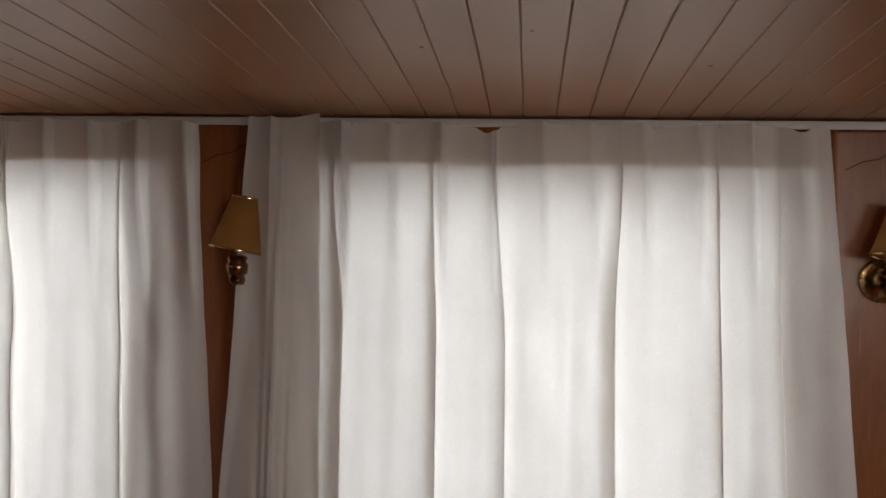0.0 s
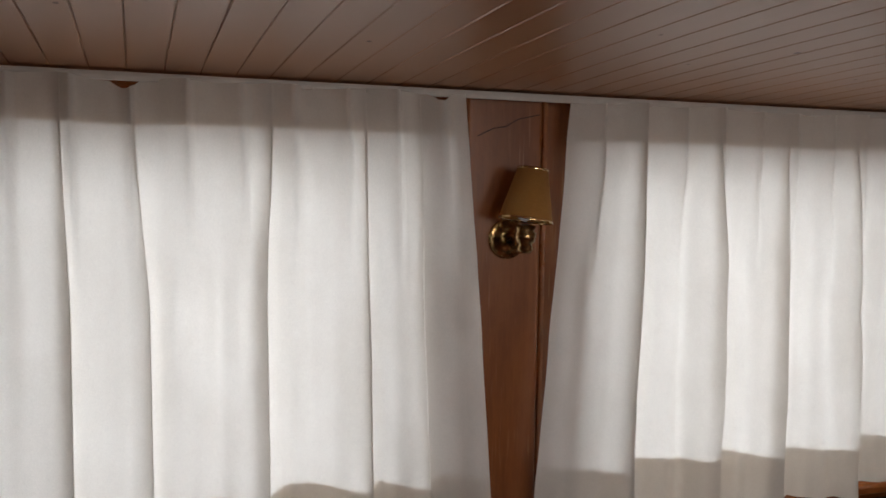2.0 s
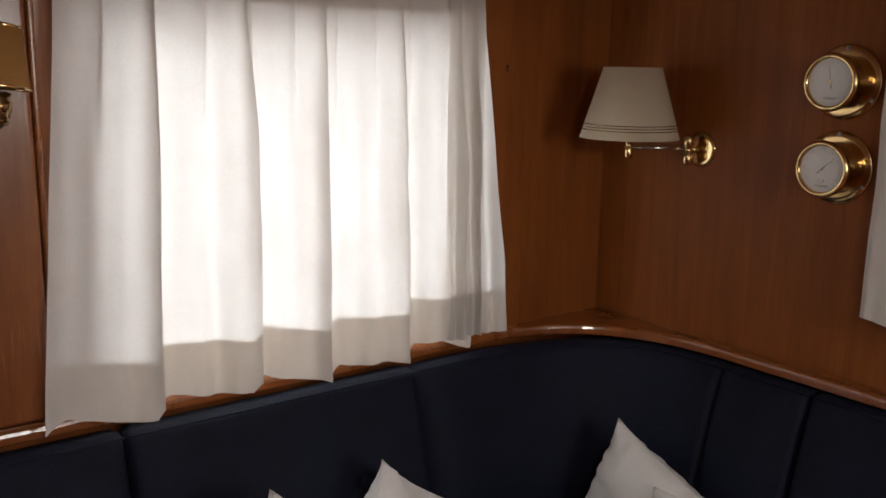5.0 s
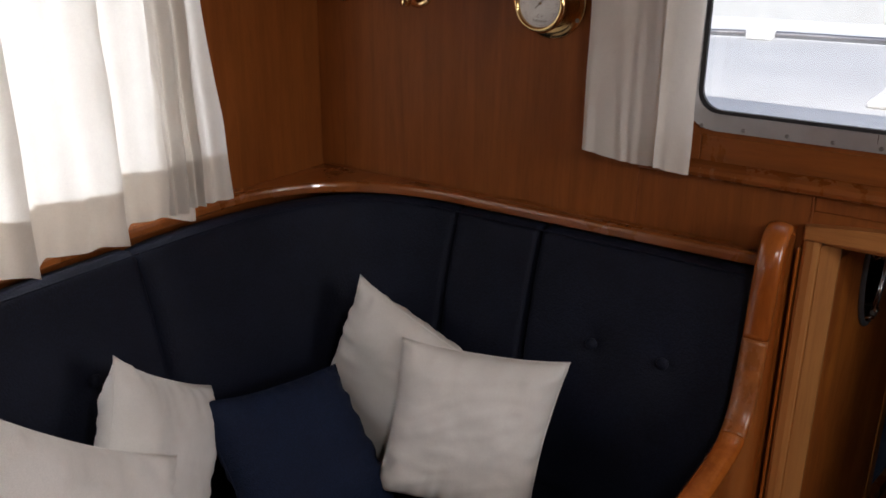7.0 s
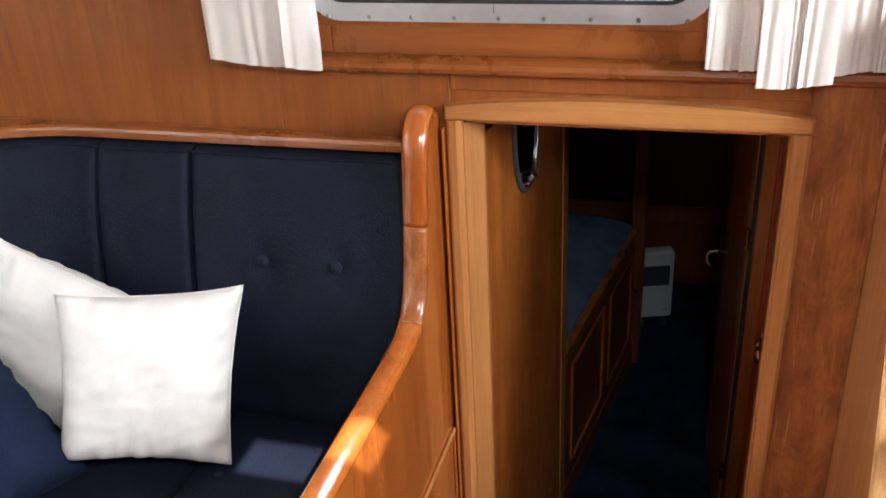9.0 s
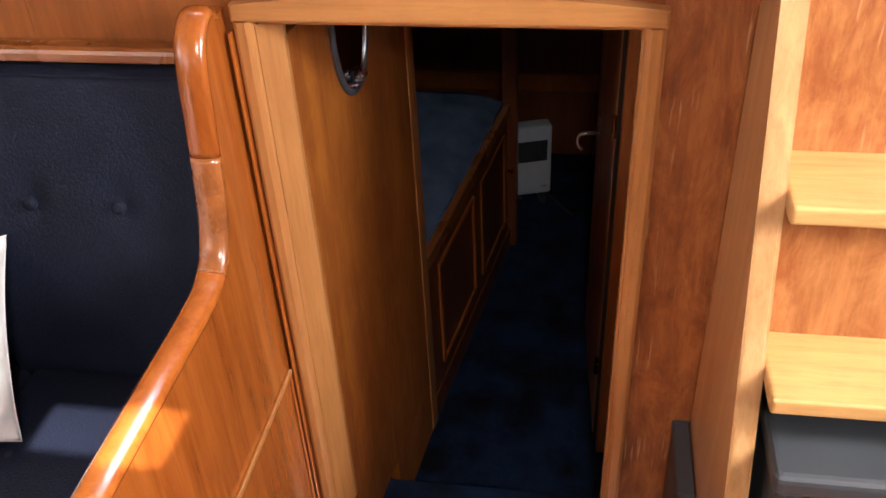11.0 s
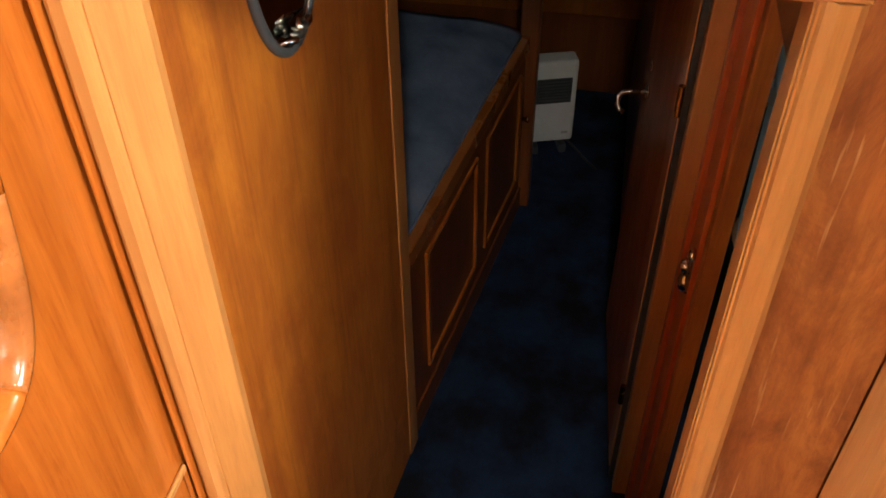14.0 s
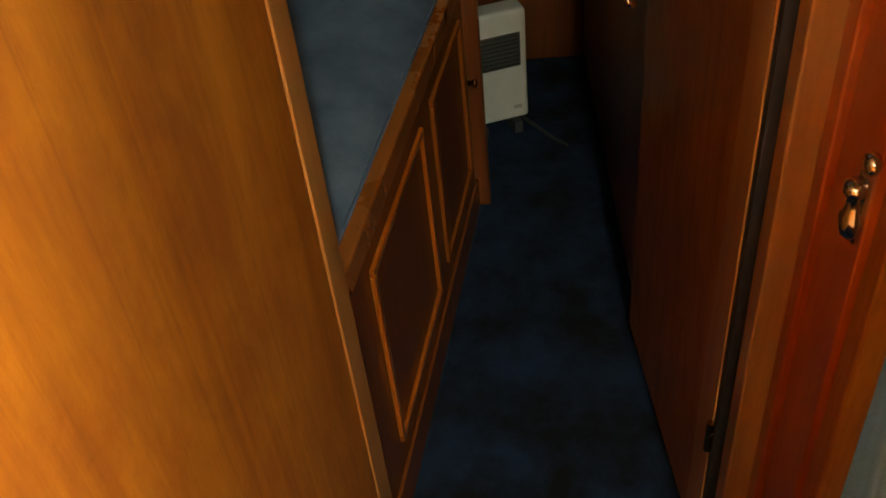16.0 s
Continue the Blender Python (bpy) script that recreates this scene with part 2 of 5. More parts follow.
M_RAIL = plain("white_rail_plastic", (0.62, 0.58, 0.54), 0.45, 0, 0.08, 30)
M_CARPET = cloth("blue_carpet", (0.0020, 0.0035, 0.0070), (0.0080, 0.023, 0.062), 260, 1.0, 0, 3.0, 0.9)
M_QUILT = cloth("grey_blue_bedcover", (0.060, 0.095, 0.165), (0.115, 0.165, 0.26), 500, 0.95, 0, 3.0, 0.6)
M_TOWEL = cloth("pale_blue_curtain_cloth", (0.42, 0.62, 0.70), (0.50, 0.70, 0.78), 600, 0.9, 0.45, 1.5, 0.3)
M_CERAMIC = plain("cream_ceramic", (0.70, 0.60, 0.42), 0.12, 0, 0.04, 6, 0.02)
M_DECK = plain("white_deck_paint", (0.88, 0.88, 0.86), 0.5, 0, 0.05, 3)
M_WATER = plain("grey_water", (0.30, 0.36, 0.38), 0.1, 0, 0.2, 2, 0.5)
M_GLASS = glass("window_glass")
M_DIALGLASS, _, _b = base_mat("thin_dial_glass", 0.03)
_b.inputs["Alpha"].default_value = 0.10
M_MIRROR = plain("mirror_silver", (0.55, 0.58, 0.58), 0.04, 1.0, 0.02)
M_GREYBLK = plain("dark_grille", (0.04, 0.045, 0.05), 0.5)


# building helpers
def mesh_ob(name, bm, mat, parent=None, label="", smooth=False, loc=None):
    bmesh.ops.recalc_face_normals(bm, faces=bm.faces)
    me = bpy.data.meshes.new(name)
    bm.to_mesh(me)
    bm.free()
    me.materials.append(mat)
    if smooth:
        for p in me.polygons:
            p.use_smooth = True
    ob = new(name, me)
    if parent:
        ob.parent = parent
    if label:
        ob["label"] = label
    return ob


def part(name, bm, mat, parent, label="", smooth=False):
    return mesh_ob(name, bm, mat, parent, label, smooth)


def thing(name, label, category, group="", loc=(0, 0, 0)):
    ob = new(name)
    ob.location = loc
    ob.empty_display_size = 0.05
    return tagged(ob, label, category, group)


def structure(ob, label=""):
    return tagged(ob, label, kind="structure")


def box_bm(x0, x1, y0, y1, z0, z1, bev=0.0, seg=2, bm=None):
    bm = bm or bmesh.new()
    r = bmesh.ops.create_cube(bm, size=1.0)
    for v in r["verts"]:
        v.co = Vector(((x0 + x1) / 2 + v.co.x * (x1 - x0), (y0 + y1) / 2 + v.co.y * (y1 - y0), (z0 + z1) / 2 + v.co.z * (z1 - z0)))
    if bev:
        ed = list({e for v in r["verts"] for e in v.link_edges})
        bmesh.ops.bevel(bm, geom=ed, offset=bev, segments=seg, affect="EDGES", profile=0.5)
    return bm


def poly_bm(pts, plane, a, b, bev=0.0, seg=2, bm=None):
    """An outline in the plane xy, xz or yz, pushed from a to b along the third axis."""
    bm = bm or bmesh.new()

    def co(p, d):
        return {"xy": (p[0], p[1], d), "xz": (p[0], d, p[1]), "yz": (d, p[0], p[1])}[plane]
    lo = [bm.verts.new(co(p, a)) for p in pts]
    hi = [bm.verts.new(co(p, b)) for p in pts]
    f0, f1 = bm.faces.new(lo), bm.faces.new(hi[::-1])
    n = len(pts)
    for i in range(n):
        bm.faces.new((lo[i], hi[i], hi[(i + 1) % n], lo[(i + 1) % n]))
    if bev:
        bmesh.ops.bevel(bm, geom=list(set(f0.edges) | set(f1.edges)), offset=bev, segments=seg, affect="EDGES", profile=0.5)
    return bm


def lathe_bm(profile, centre=(0, 0, 0), axis=(0, 0, 1), seg=32, bm=None):
    """Radii and heights turned round an axis."""
    bm = bm or bmesh.new()
    q = Vector((0, 0, 1)).rotation_difference(Vector(axis)).to_matrix()
    rings = []
    for r, h in profile:
        if r < 1e-5:
            rings.append([bm.verts.new(Vector(centre) + q @ Vector((0, 0, h)))])
        else:
            rings.append([bm.verts.new(Vector(centre) + q @ Vector((r * math.cos(a), r * math.sin(a), h)))
                          for a in (2 * math.pi * k / seg for k in range(seg))])
    for A, B in zip(rings, rings[1:]):
        for k in range(seg):
            k2 = (k + 1) % seg
            if len(A) == 1 and len(B) == 1:
                continue
            if len(A) == 1:
                bm.faces.new((A[0], B[k], B[k2]))
            elif len(B) == 1:
                bm.faces.new((A[k], A[k2], B[0]))
            else:
                bm.faces.new((A[k], A[k2], B[k2], B[k]))
    return bm


def tube_bm(points, r, seg=10, bm=None, closed=False):
    bm = bm or bmesh.new()
    pts = [Vector(p) for p in points]
    rings = []
    n = len(pts)
    up = Vector((0.01, 0.02, 1))
    for i, p in enumerate(pts):
        a = pts[(i - 1) % n] if (closed or i > 0) else p
        b = pts[(i + 1) % n] if (closed or i < n - 1) else p
        d = (b - a).normalized()
        if abs(d.dot(up.normalized())) > 0.97:
            up = Vector((1, 0.02, 0.01))
        s = d.cross(up).normalized()
        t = s.cross(d)
        rr = r[i] if isinstance(r, (list, tuple)) else r
        rings.append([bm.verts.new(p + s * rr * math.cos(2 * math.pi * k / seg) + t * rr * math.sin(2 * math.pi * k / seg)) for k in range(seg)])
    for i in range(n if closed else n - 1):
        A, B = rings[i], rings[(i + 1) % n]
        for k in range(seg):
            bm.faces.new((A[k], A[(k + 1) % seg], B[(k + 1) % seg], B[k]))
    if not closed:
        bm.faces.new(rings[0])
        bm.faces.new(rings[-1][::-1])
    return bm


def wall_bm(plane, span, z0, z1, a, b, holes):
    """A thick wall along x ('xz') or y ('yz'), with rectangular holes (u0, u1, z0, z1) cut through it."""
    us = sorted({span[0], span[1], *[h[0] for h in holes], *[h[1] for h in holes]})
    zs = sorted({z0, z1, *[h[2] for h in holes], *[h[3] for h in holes]})
    bm = bmesh.new()

    def solid(i, j):
        if i < 0 or j < 0 or i >= len(us) - 1 or j >= len(zs) - 1:
            return False
        u, z = (us[i] + us[i + 1]) / 2, (zs[j] + zs[j + 1]) / 2
        return not any(h[0] < u < h[1] and h[2] < z < h[3] for h in holes)

    def P(u, d, z):
        return bm.verts.new((u, d, z) if plane == "xz" else (d, u, z))
    for i in range(len(us) - 1):
        for j in range(len(zs) - 1):
            if not solid(i, j):
                continue
            u0, u1, w0, w1 = us[i], us[i + 1], zs[j], zs[j + 1]
            for d in (a, b):
                bm.faces.new([P(u0, d, w0), P(u1, d, w0), P(u1, d, w1), P(u0, d, w1)])
            for di, dj, q in ((-1, 0, (u0, u0, w0, w1)), (1, 0, (u1, u1, w0, w1)), (0, -1, (u0, u1, w0, w0)), (0, 1, (u0, u1, w1, w1))):
                if not solid(i + di, j + dj):
                    bm.faces.new([P(q[0], a, q[2]), P(q[1], a, q[3]), P(q[1], b, q[3]), P(q[0], b, q[2])])
    bmesh.ops.remove_doubles(bm, verts=bm.verts, dist=1e-5)
    return bm


def arc(cx, cy, r, a0, a1, n):
    return [(cx + r * math.cos(radians(a0 + (a1 - a0) * k / n)), cy + r * math.sin(radians(a0 + (a1 - a0) * k / n))) for k in range(n + 1)]

# structure: floors, walls, ceiling
CEIL_Z = 1.95
structure(mesh_ob("floor", box_bm(-4.2, 0.02, -3.4, 0.1, -0.06, 0.0), M_TRIM_X), "varnished wooden saloon floor")
structure(mesh_ob("floor_forward", box_bm(0.0205, 2.55, -3.2, 0.1, -0.53, -0.467), M_CARPET), "blue carpeted floor of the lower cabin")
structure(mesh_ob("cabin_step", box_bm(0.021, 0.26, -1.82, -1.225, -0.466, -0.2, 0.006), M_CARPET), "carpeted step down into the forward cabin")
structure(mesh_ob("wall_side", wall_bm("xz", (-4.2, 0.04), 0, 2.05, 0.0, 0.06,
                                       [(-3.8, -2.78, 1.13, 1.85), (-2.45, -1.62, 1.13, 1.85), (-1.315, -0.46, 1.13, 1.84)]), M_PANEL),
          "varnished wooden side wall with three curtained windows")
structure(mesh_ob("wall_front", wall_bm("yz", (-3.4, 0.0), -0.5, 2.05, 0.0, 0.02,
                                        [(-1.822, -1.232, 0.0, 1.163), (-1.64, -0.97, 1.372, 1.80)]), M_PANEL),
          "varnished wooden front bulkhead with a door opening and a window")
structure(mesh_ob("wall_starboard", wall_bm("xz", (-4.2, 0.04), 0, 2.05, -3.46, -3.4, [(-1.7, -0.3, 1.42, 1.88)]), M_PANEL), "wooden wall with wide windows")
structure(mesh_ob("wall_aft", wall_bm("yz", (-3.4, 0.0), 0, 2.05, -4.26, -4.2, [(-1.6, -0.9, 1.74, 1.88)]), M_PANEL), "wooden aft wall with a window")

# ceiling of narrow cambered planks with dark joints, open over the helm
def ceil_z(y):
    return CEIL_Z + 0.036 * (1 - ((y + 1.7) / 1.7) ** 2)


def ceiling():
    bm = bmesh.new()
    pitch, w = 0.057, 0.0563
    x = -4.2
    ys = [-0.1 * k for k in range(20)] + [-1.95, -2.0, -2.1, -2.2, -2.3, -2.4, -2.5, -2.7, -2.92, -3.1, -3.3, -3.4]
    while x < 0.0:
        x1 = min(x + w, 0.0)
        for y0, y1 in zip(ys, ys[1:]):
            xm, ym = (x + x1) / 2, (y0 + y1) / 2
            if (-1.60 < xm < -1.48 and -1.95 < ym < -1.7) or (-1.04 < xm < -0.68 and -3.3 < ym < -2.92):
                continue
            e = 0.0014
            prof = [(x, e), (x + e, 0), (x1 - e, 0), (x1, e)]
            A = [bm.verts.new((px, y0, ceil_z(y0) + pz)) for px, pz in prof]
            B = [bm.verts.new((px, y1, ceil_z(y1) + pz)) for px, pz in prof]
            for k in range(3):
                bm.faces.new((A[k], A[k + 1], B[k + 1], B[k]))
        x += pitch
    # backing above the joints
    for (bx0, bx1, by0, by1) in ((-4.2, 0.0, 0.0, -1.7), (-4.2, -1.60, -1.7, -1.95), (-1.48, 0.0, -1.7, -1.95), (-4.2, 0.0, -1.95, -2.92), (-4.2, -1.04, -2.92, -3.3), (-0.68, 0.0, -2.92, -3.3), (-4.2, 0.0, -3.3, -3.4)):
        n = 8
        for k in range(n):
            y0, y1 = by0 + (by1 - by0) * k / n, by0 + (by1 - by0) * (k + 1) / n
            bm.faces.new([bm.verts.new(q) for q in ((bx0, y0, ceil_z(y0) + 0.006), (bx1, y0, ceil_z(y0) + 0.006), (bx1, y1, ceil_z(y1) + 0.006), (bx0, y1, ceil_z(y1) + 0.006))])
    return bm


def knots():
    bm = bmesh.new()
    rnd = random.Random(44)
    for k in range(26):
        kx, ky, r = rnd.uniform(-2.9, -0.1), rnd.uniform(-1.4, -0.12), rnd.uniform(0.0015, 0.004)
        z = ceil_z(ky) - 0.0004
        pts = [(kx + r * (1 + 0.5 * rnd.random()) * 1.0 * math.cos(a * 0.785), ky + r * (1.6 + 0.8 * rnd.random()) * math.sin(a * 0.785), z) for a in range(8)]
        bm.faces.new([bm.verts.new(p) for p in pts])
    return bm


structure(mesh_ob("ceiling_knots", knots(), M_LOW), "small dark knots in the ceiling planks")
structure(mesh_ob("ceiling", ceiling(), M_CEIL), "glossy tan ceiling of narrow tongue-and-groove planks")
structure(mesh_ob("ceiling_trim", box_bm(-0.022, -0.001, -3.3, -0.06, 1.925, 1.953, 0.004), M_LOW), "dark wooden trim under the ceiling")
structure(mesh_ob("ceiling_trim_side", box_bm(-0.47, -0.023, -0.022, -0.001, 1.925, 1.953, 0.004), M_LOW), "dark wooden trim under the ceiling")

# veneer boards on the front bulkhead
def board(name, y0, y1, z0, z1, mat, label=""):
    return structure(mesh_ob(name, box_bm(-0.004, -0.0002, y0, y1, z0, z1, 0.0012, 1), mat), label or "varnished veneer board")


board("wall_board", -1.2055, -0.8645, 1.127, 1.2535, M_PANEL)
board("wall_board", -0.985, -0.868, 1.285, 1.335, M_PANEL)
board("wall_board", -1.70, -0.9875, 1.285, 1.335, M_TRIM_Y)
board("wall_board", -1.2105, -1.2055, 0.02, 1.2535, M_PANEL)
board("wall_board", -1.8395, -1.2125, 1.22, 1.2535, M_PANEL, "varnished veneer board above the door")
board("wall_board", -1.968, -1.8415, 0.0, 1.2535, M_PANEL_RED, "stained reddish veneer board with dark water marks")
board("wall_board", -0.864, -0.001, 1.127, 1.925, M_PANEL)
board("wall_board", -2.6, -2.005, 1.395, 1.925, M_PANEL_RED)


def ledge_bm():
    pts = [(0.0, 1.2545), (-0.024, 1.2545), (-0.032, 1.259), (-0.034, 1.266), (-0.030, 1.274), (-0.018, 1.279), (0.0, 1.283)]
    return poly_bm(pts, "xz", -1.955, -0.87, 0.0)


structure(mesh_ob("window_ledge", ledge_bm(), M_TRIM_Y), "rounded teak ledge under the front window")

# forward window: aluminium frame, rubber, pane and screws
def rounded_rect(y0, y1, z0, z1, r, n=6):
    return (arc(y1 - r, z1 - r, r, 0, 90, n) + arc(y0 + r, z1 - r, r, 90, 180, n) + arc(y0 + r, z0 + r, r, 180, 270, n) + arc(y1 - r, z0 + r, r, 270, 360, n))


def ring_bm(outer, inner, x0, x1, bm=None):
    bm = bm or bmesh.new()
    n = len(outer)
    rows = [[bm.verts.new((x, p[0], p[1])) for p in pts] for x, pts in ((x0, outer), (x1, outer), (x1, inner), (x0, inner))]
    for a, b in ((0, 1), (1, 2), (2, 3), (3, 0)):
        for k in range(n):
            bm.faces.new((rows[a][k], rows[a][(k + 1) % n], rows[b][(k + 1) % n], rows[b][k]))
    return bm


win = thing("window_front", "aluminium-framed window with rounded corners above the cabin door", "window")
win["kind"] = "structure"
WY0, WY1, WZ0, WZ1 = -1.676, -0.938, 1.345, 1.84
b = ring_bm(rounded_rect(WY0, WY1, WZ0, WZ1, 0.075), rounded_rect(WY0 + 0.038, WY1 - 0.038, WZ0 + 0.036, WZ1 - 0.038, 0.045), -0.0045, -0.008)
ring_bm(rounded_rect(WY0 + 0.004, WY1 - 0.004, WZ0 + 0.016, WZ1 - 0.016, 0.065), rounded_rect(WY0 + 0.034, WY1 - 0.034, WZ0 + 0.034, WZ1 - 0.034, 0.045), -0.008, -0.013, b)
part("window_frame", b, M_ALU, win, "screwed aluminium window frame")
part("seal", ring_bm(rounded_rect(WY0 + 0.034, WY1 - 0.034, WZ0 + 0.034, WZ1 - 0.034, 0.045), rounded_rect(WY0 + 0.042, WY1 - 0.042, WZ0 + 0.041, WZ1 - 0.042, 0.04), 0.0, -0.010), M_RUBBER, win)
pane = part("pane", box_bm(0.012, 0.018, WY0 + 0.034, WY1 - 0.034, WZ0 + 0.036, WZ1 - 0.036), M_GLASS, win)
pane.visible_shadow = False
screw = part("screw", lathe_bm([(0.0001, 0.0022), (0.0028, 0.0020), (0.0040, 0.0008), (0.0042, 0.0)], (0, 0, 0), (-1, 0, 0), 12), M_STEEL, win)
spots = [(-0.985 - 0.0805 * k, WZ0 + 0.008) for k in range(9)] + [(WY1 - 0.008, 1.45 + 0.1 * k) for k in range(4)] + [(WY0 + 0.008, 1.45 + 0.1 * k) for k in range(4)]
screw.location = (-0.008, *spots[0])
for sy, sz in spots[1:]:
    c = screw.copy()
    scene.collection.objects.link(c)
    c.location = (-0.008, sy, sz)
part("joint", box_bm(-0.0136, -0.0128, -1.3005, -1.2995, WZ0 + 0.018, WZ0 + 0.034), M_DARK, win)

# side windows behind the curtains
def side_window(x0, x1, z0, z1):
    w = thing("window_side", "daylit side window behind a closed curtain", "window")
    w["kind"] = "structure"
    bm = box_bm(x0, x1, -0.003, 0.03, z0, z0 + 0.012)
    for q in ((x0, x1, z1 - 0.03, z1), (x0, x0 + 0.03, z0 + 0.013, z1 - 0.031), (x1 - 0.03, x1, z0 + 0.013, z1 - 0.031)):
        box_bm(q[0], q[1], -0.003, 0.03, q[2], q[3], bm=bm)
    part("window_frame", bm, M_ALU, w)
    p = part("pane", box_bm(x0 + 0.028, x1 - 0.028, 0.012, 0.018, z0 + 0.010, z1 - 0.028), M_GLASS, w)
    p.visible_shadow = False


side_window(-3.8, -2.78, 1.13, 1.85)
side_window(-2.45, -1.62, 1.13, 1.85)
side_window(-1.315, -0.46, 1.13, 1.84)

# posts between the side windows
def post(x0):
    t = structure(thing("window_post", "broad teak post between two curtained windows", ""))
    part("post_board", box_bm(x0, x0 + 0.152, -0.034, -0.0005, 1.135, 1.945, 0.008, 3), M_POST, t, "teak board with a crack near its top")
    part("side_strip", box_bm(x0 + 0.154, x0 + 0.165, -0.030, -0.0005, 1.135, 1.945, 0.004, 2), M_TRIM_X, t)
    part("side_board", box_bm(x0 + 0.167, x0 + 0.225, -0.012, -0.0005, 1.135, 1.945, 0.002, 1), M_POST, t)
    crack = [(x0 + 0.02, -0.0342, 1.868), (x0 + 0.05, -0.0342, 1.883), (x0 + 0.075, -0.0342, 1.887), (x0 + 0.10, -0.0342, 1.902), (x0 + 0.145, -0.0342, 1.912)]
    part("crack", tube_bm(crack, 0.0008, 5), M_DARK, t)
    return t


post(-1.556)
post(-2.70)
structure(mesh_ob("wall_cap", box_bm(-4.2, -0.302, -0.021, -0.0005, 1.105, 1.128, 0.004), M_TRIM_X), "teak rail under the side windows")

# corner shelf with its rounded front trim
def shelf_outline(off=0.0):
    pts = [(-4.1, -0.024 - off), (-0.46, -0.024 - off)]
    c0, c1 = Vector((-0.42, -0.024 - off)), Vector((-0.033 - off, -0.44))
    mid1, mid2 = Vector((-0.20, -0.026 - off)), Vector((-0.036 - off, -0.16))
    for k in range(1, 21):
        t = k / 20
        p = c0 * (1 - t) ** 3 + mid1 * 3 * t * (1 - t) ** 2 + mid2 * 3 * t * t * (1 - t) + c1 * t ** 3
        pts.append((p.x, p.y))
    pts.append((-0.030 - off, -1.148))
    return pts


shelf = thing("shelf", "teak corner shelf with a rounded front trim above the navy backrests", "shelf")
shelf["kind"] = "structure"
o = shelf_outline()
part("shelf_board", poly_bm(o[::-1] + [(-4.1, -0.0215), (-0.3, -0.0215), (-0.3, -0.001), (-0.001, -0.001), (-0.001, -1.148)], "xy", 1.103, 1.121), M_TRIM_X, shelf)


def trim_bm(path, prof):
    bm = bmesh.new()
    rings = []
    for i, p in enumerate(path):
        a, c = Vector(path[max(0, i - 1)]), Vector(path[min(len(path) - 1, i + 1)])
        d = (c - a).normalized()
        nrm = Vector((d.y, -d.x))
        rings.append([bm.verts.new((p[0] + nrm.x * u, p[1] + nrm.y * u, z)) for u, z in prof])
    for A, B in zip(rings, rings[1:]):
        for k in range(len(prof)):
            bm.faces.new((A[k], A[(k + 1) % len(prof)], B[(k + 1) % len(prof)], B[k]))
    bm.faces.new(rings[0])
    bm.faces.new(rings[-1][::-1])
    return bm


part("front_trim", trim_bm(o, [(-0.008, 1.101), (0.005, 1.101), (0.008, 1.104), (0.008, 1.116), (0.006, 1.122), (0.000, 1.126), (-0.004, 1.1255), (-0.008, 1.122)]),
     M_TRIM_Y, shelf, "glossy rounded teak edge", smooth=False)

# door opening casing and reveal
door = thing("door_frame", "pale teak casing with an arched head round the low cabin door", "door frame")
door["kind"] = "structure"


def casing_side(y_out, y_in):
    s = 1 if y_in > y_out else -1
    w = abs(y_in - y_out)
    prof = [(0, 0), (-0.018, 0.002), (-0.022, 0.008), (-0.022, w - 0.012), (-0.016, w - 0.004), (-0.010, w - 0.002), (-0.010, w), (0, w)]
    pts = [(u, y_out + s * v) for u, v in prof]
    return poly_bm(pts, "xy", 0.0, 1.166)


part("casing", casing_side(-1.203, -1.236), M_CASE_Z, door)
part("casing", casing_side(-1.848, -1.814), M_CASE_Z, door)
head = [(-1.203, 1.167)] + [(-1.203 - 0.645 * k / 16, 1.194 + 0.019 * (1 - ((k - 8) / 8) ** 2)) for k in range(17)] + [(-1.848, 1.167)]
part("head_casing", poly_bm(head, "yz", -0.024, 0.0, 0.005, 3), M_CASE_Y, door, "arched head board of the casing")
part("jamb", poly_bm([(-0.0105, -1.2365), (0.034, -1.2635), (0.048, -1.2635), (0.048, -1.2325), (-0.002, -1.2325)], "xy", 0.001, 1.158), M_CASE_Z, door)
part("jamb", box_bm(-0.002, 0.034, -1.8215, -1.8125, 0.001, 1.158), M_CASE_Z, door)
part("head_jamb", box_bm(-0.002, 0.078, -1.8145, -1.240, 1.157, 1.1655), M_CASE_Y, door)

# curtain rail
rail = thing("curtain_rail", "white curtain rail along the ceiling over the side windows", "curtain rail")
part("track", box_bm(-4.0, -0.44, -0.062, -0.036, 1.937, 1.948, 0.002, 1), M_RAIL, rail)
part("track_lip", box_bm(-4.0, -0.44, -0.066, -0.0625, 1.933, 1.9425, 0.001, 1), M_RAIL, rail)


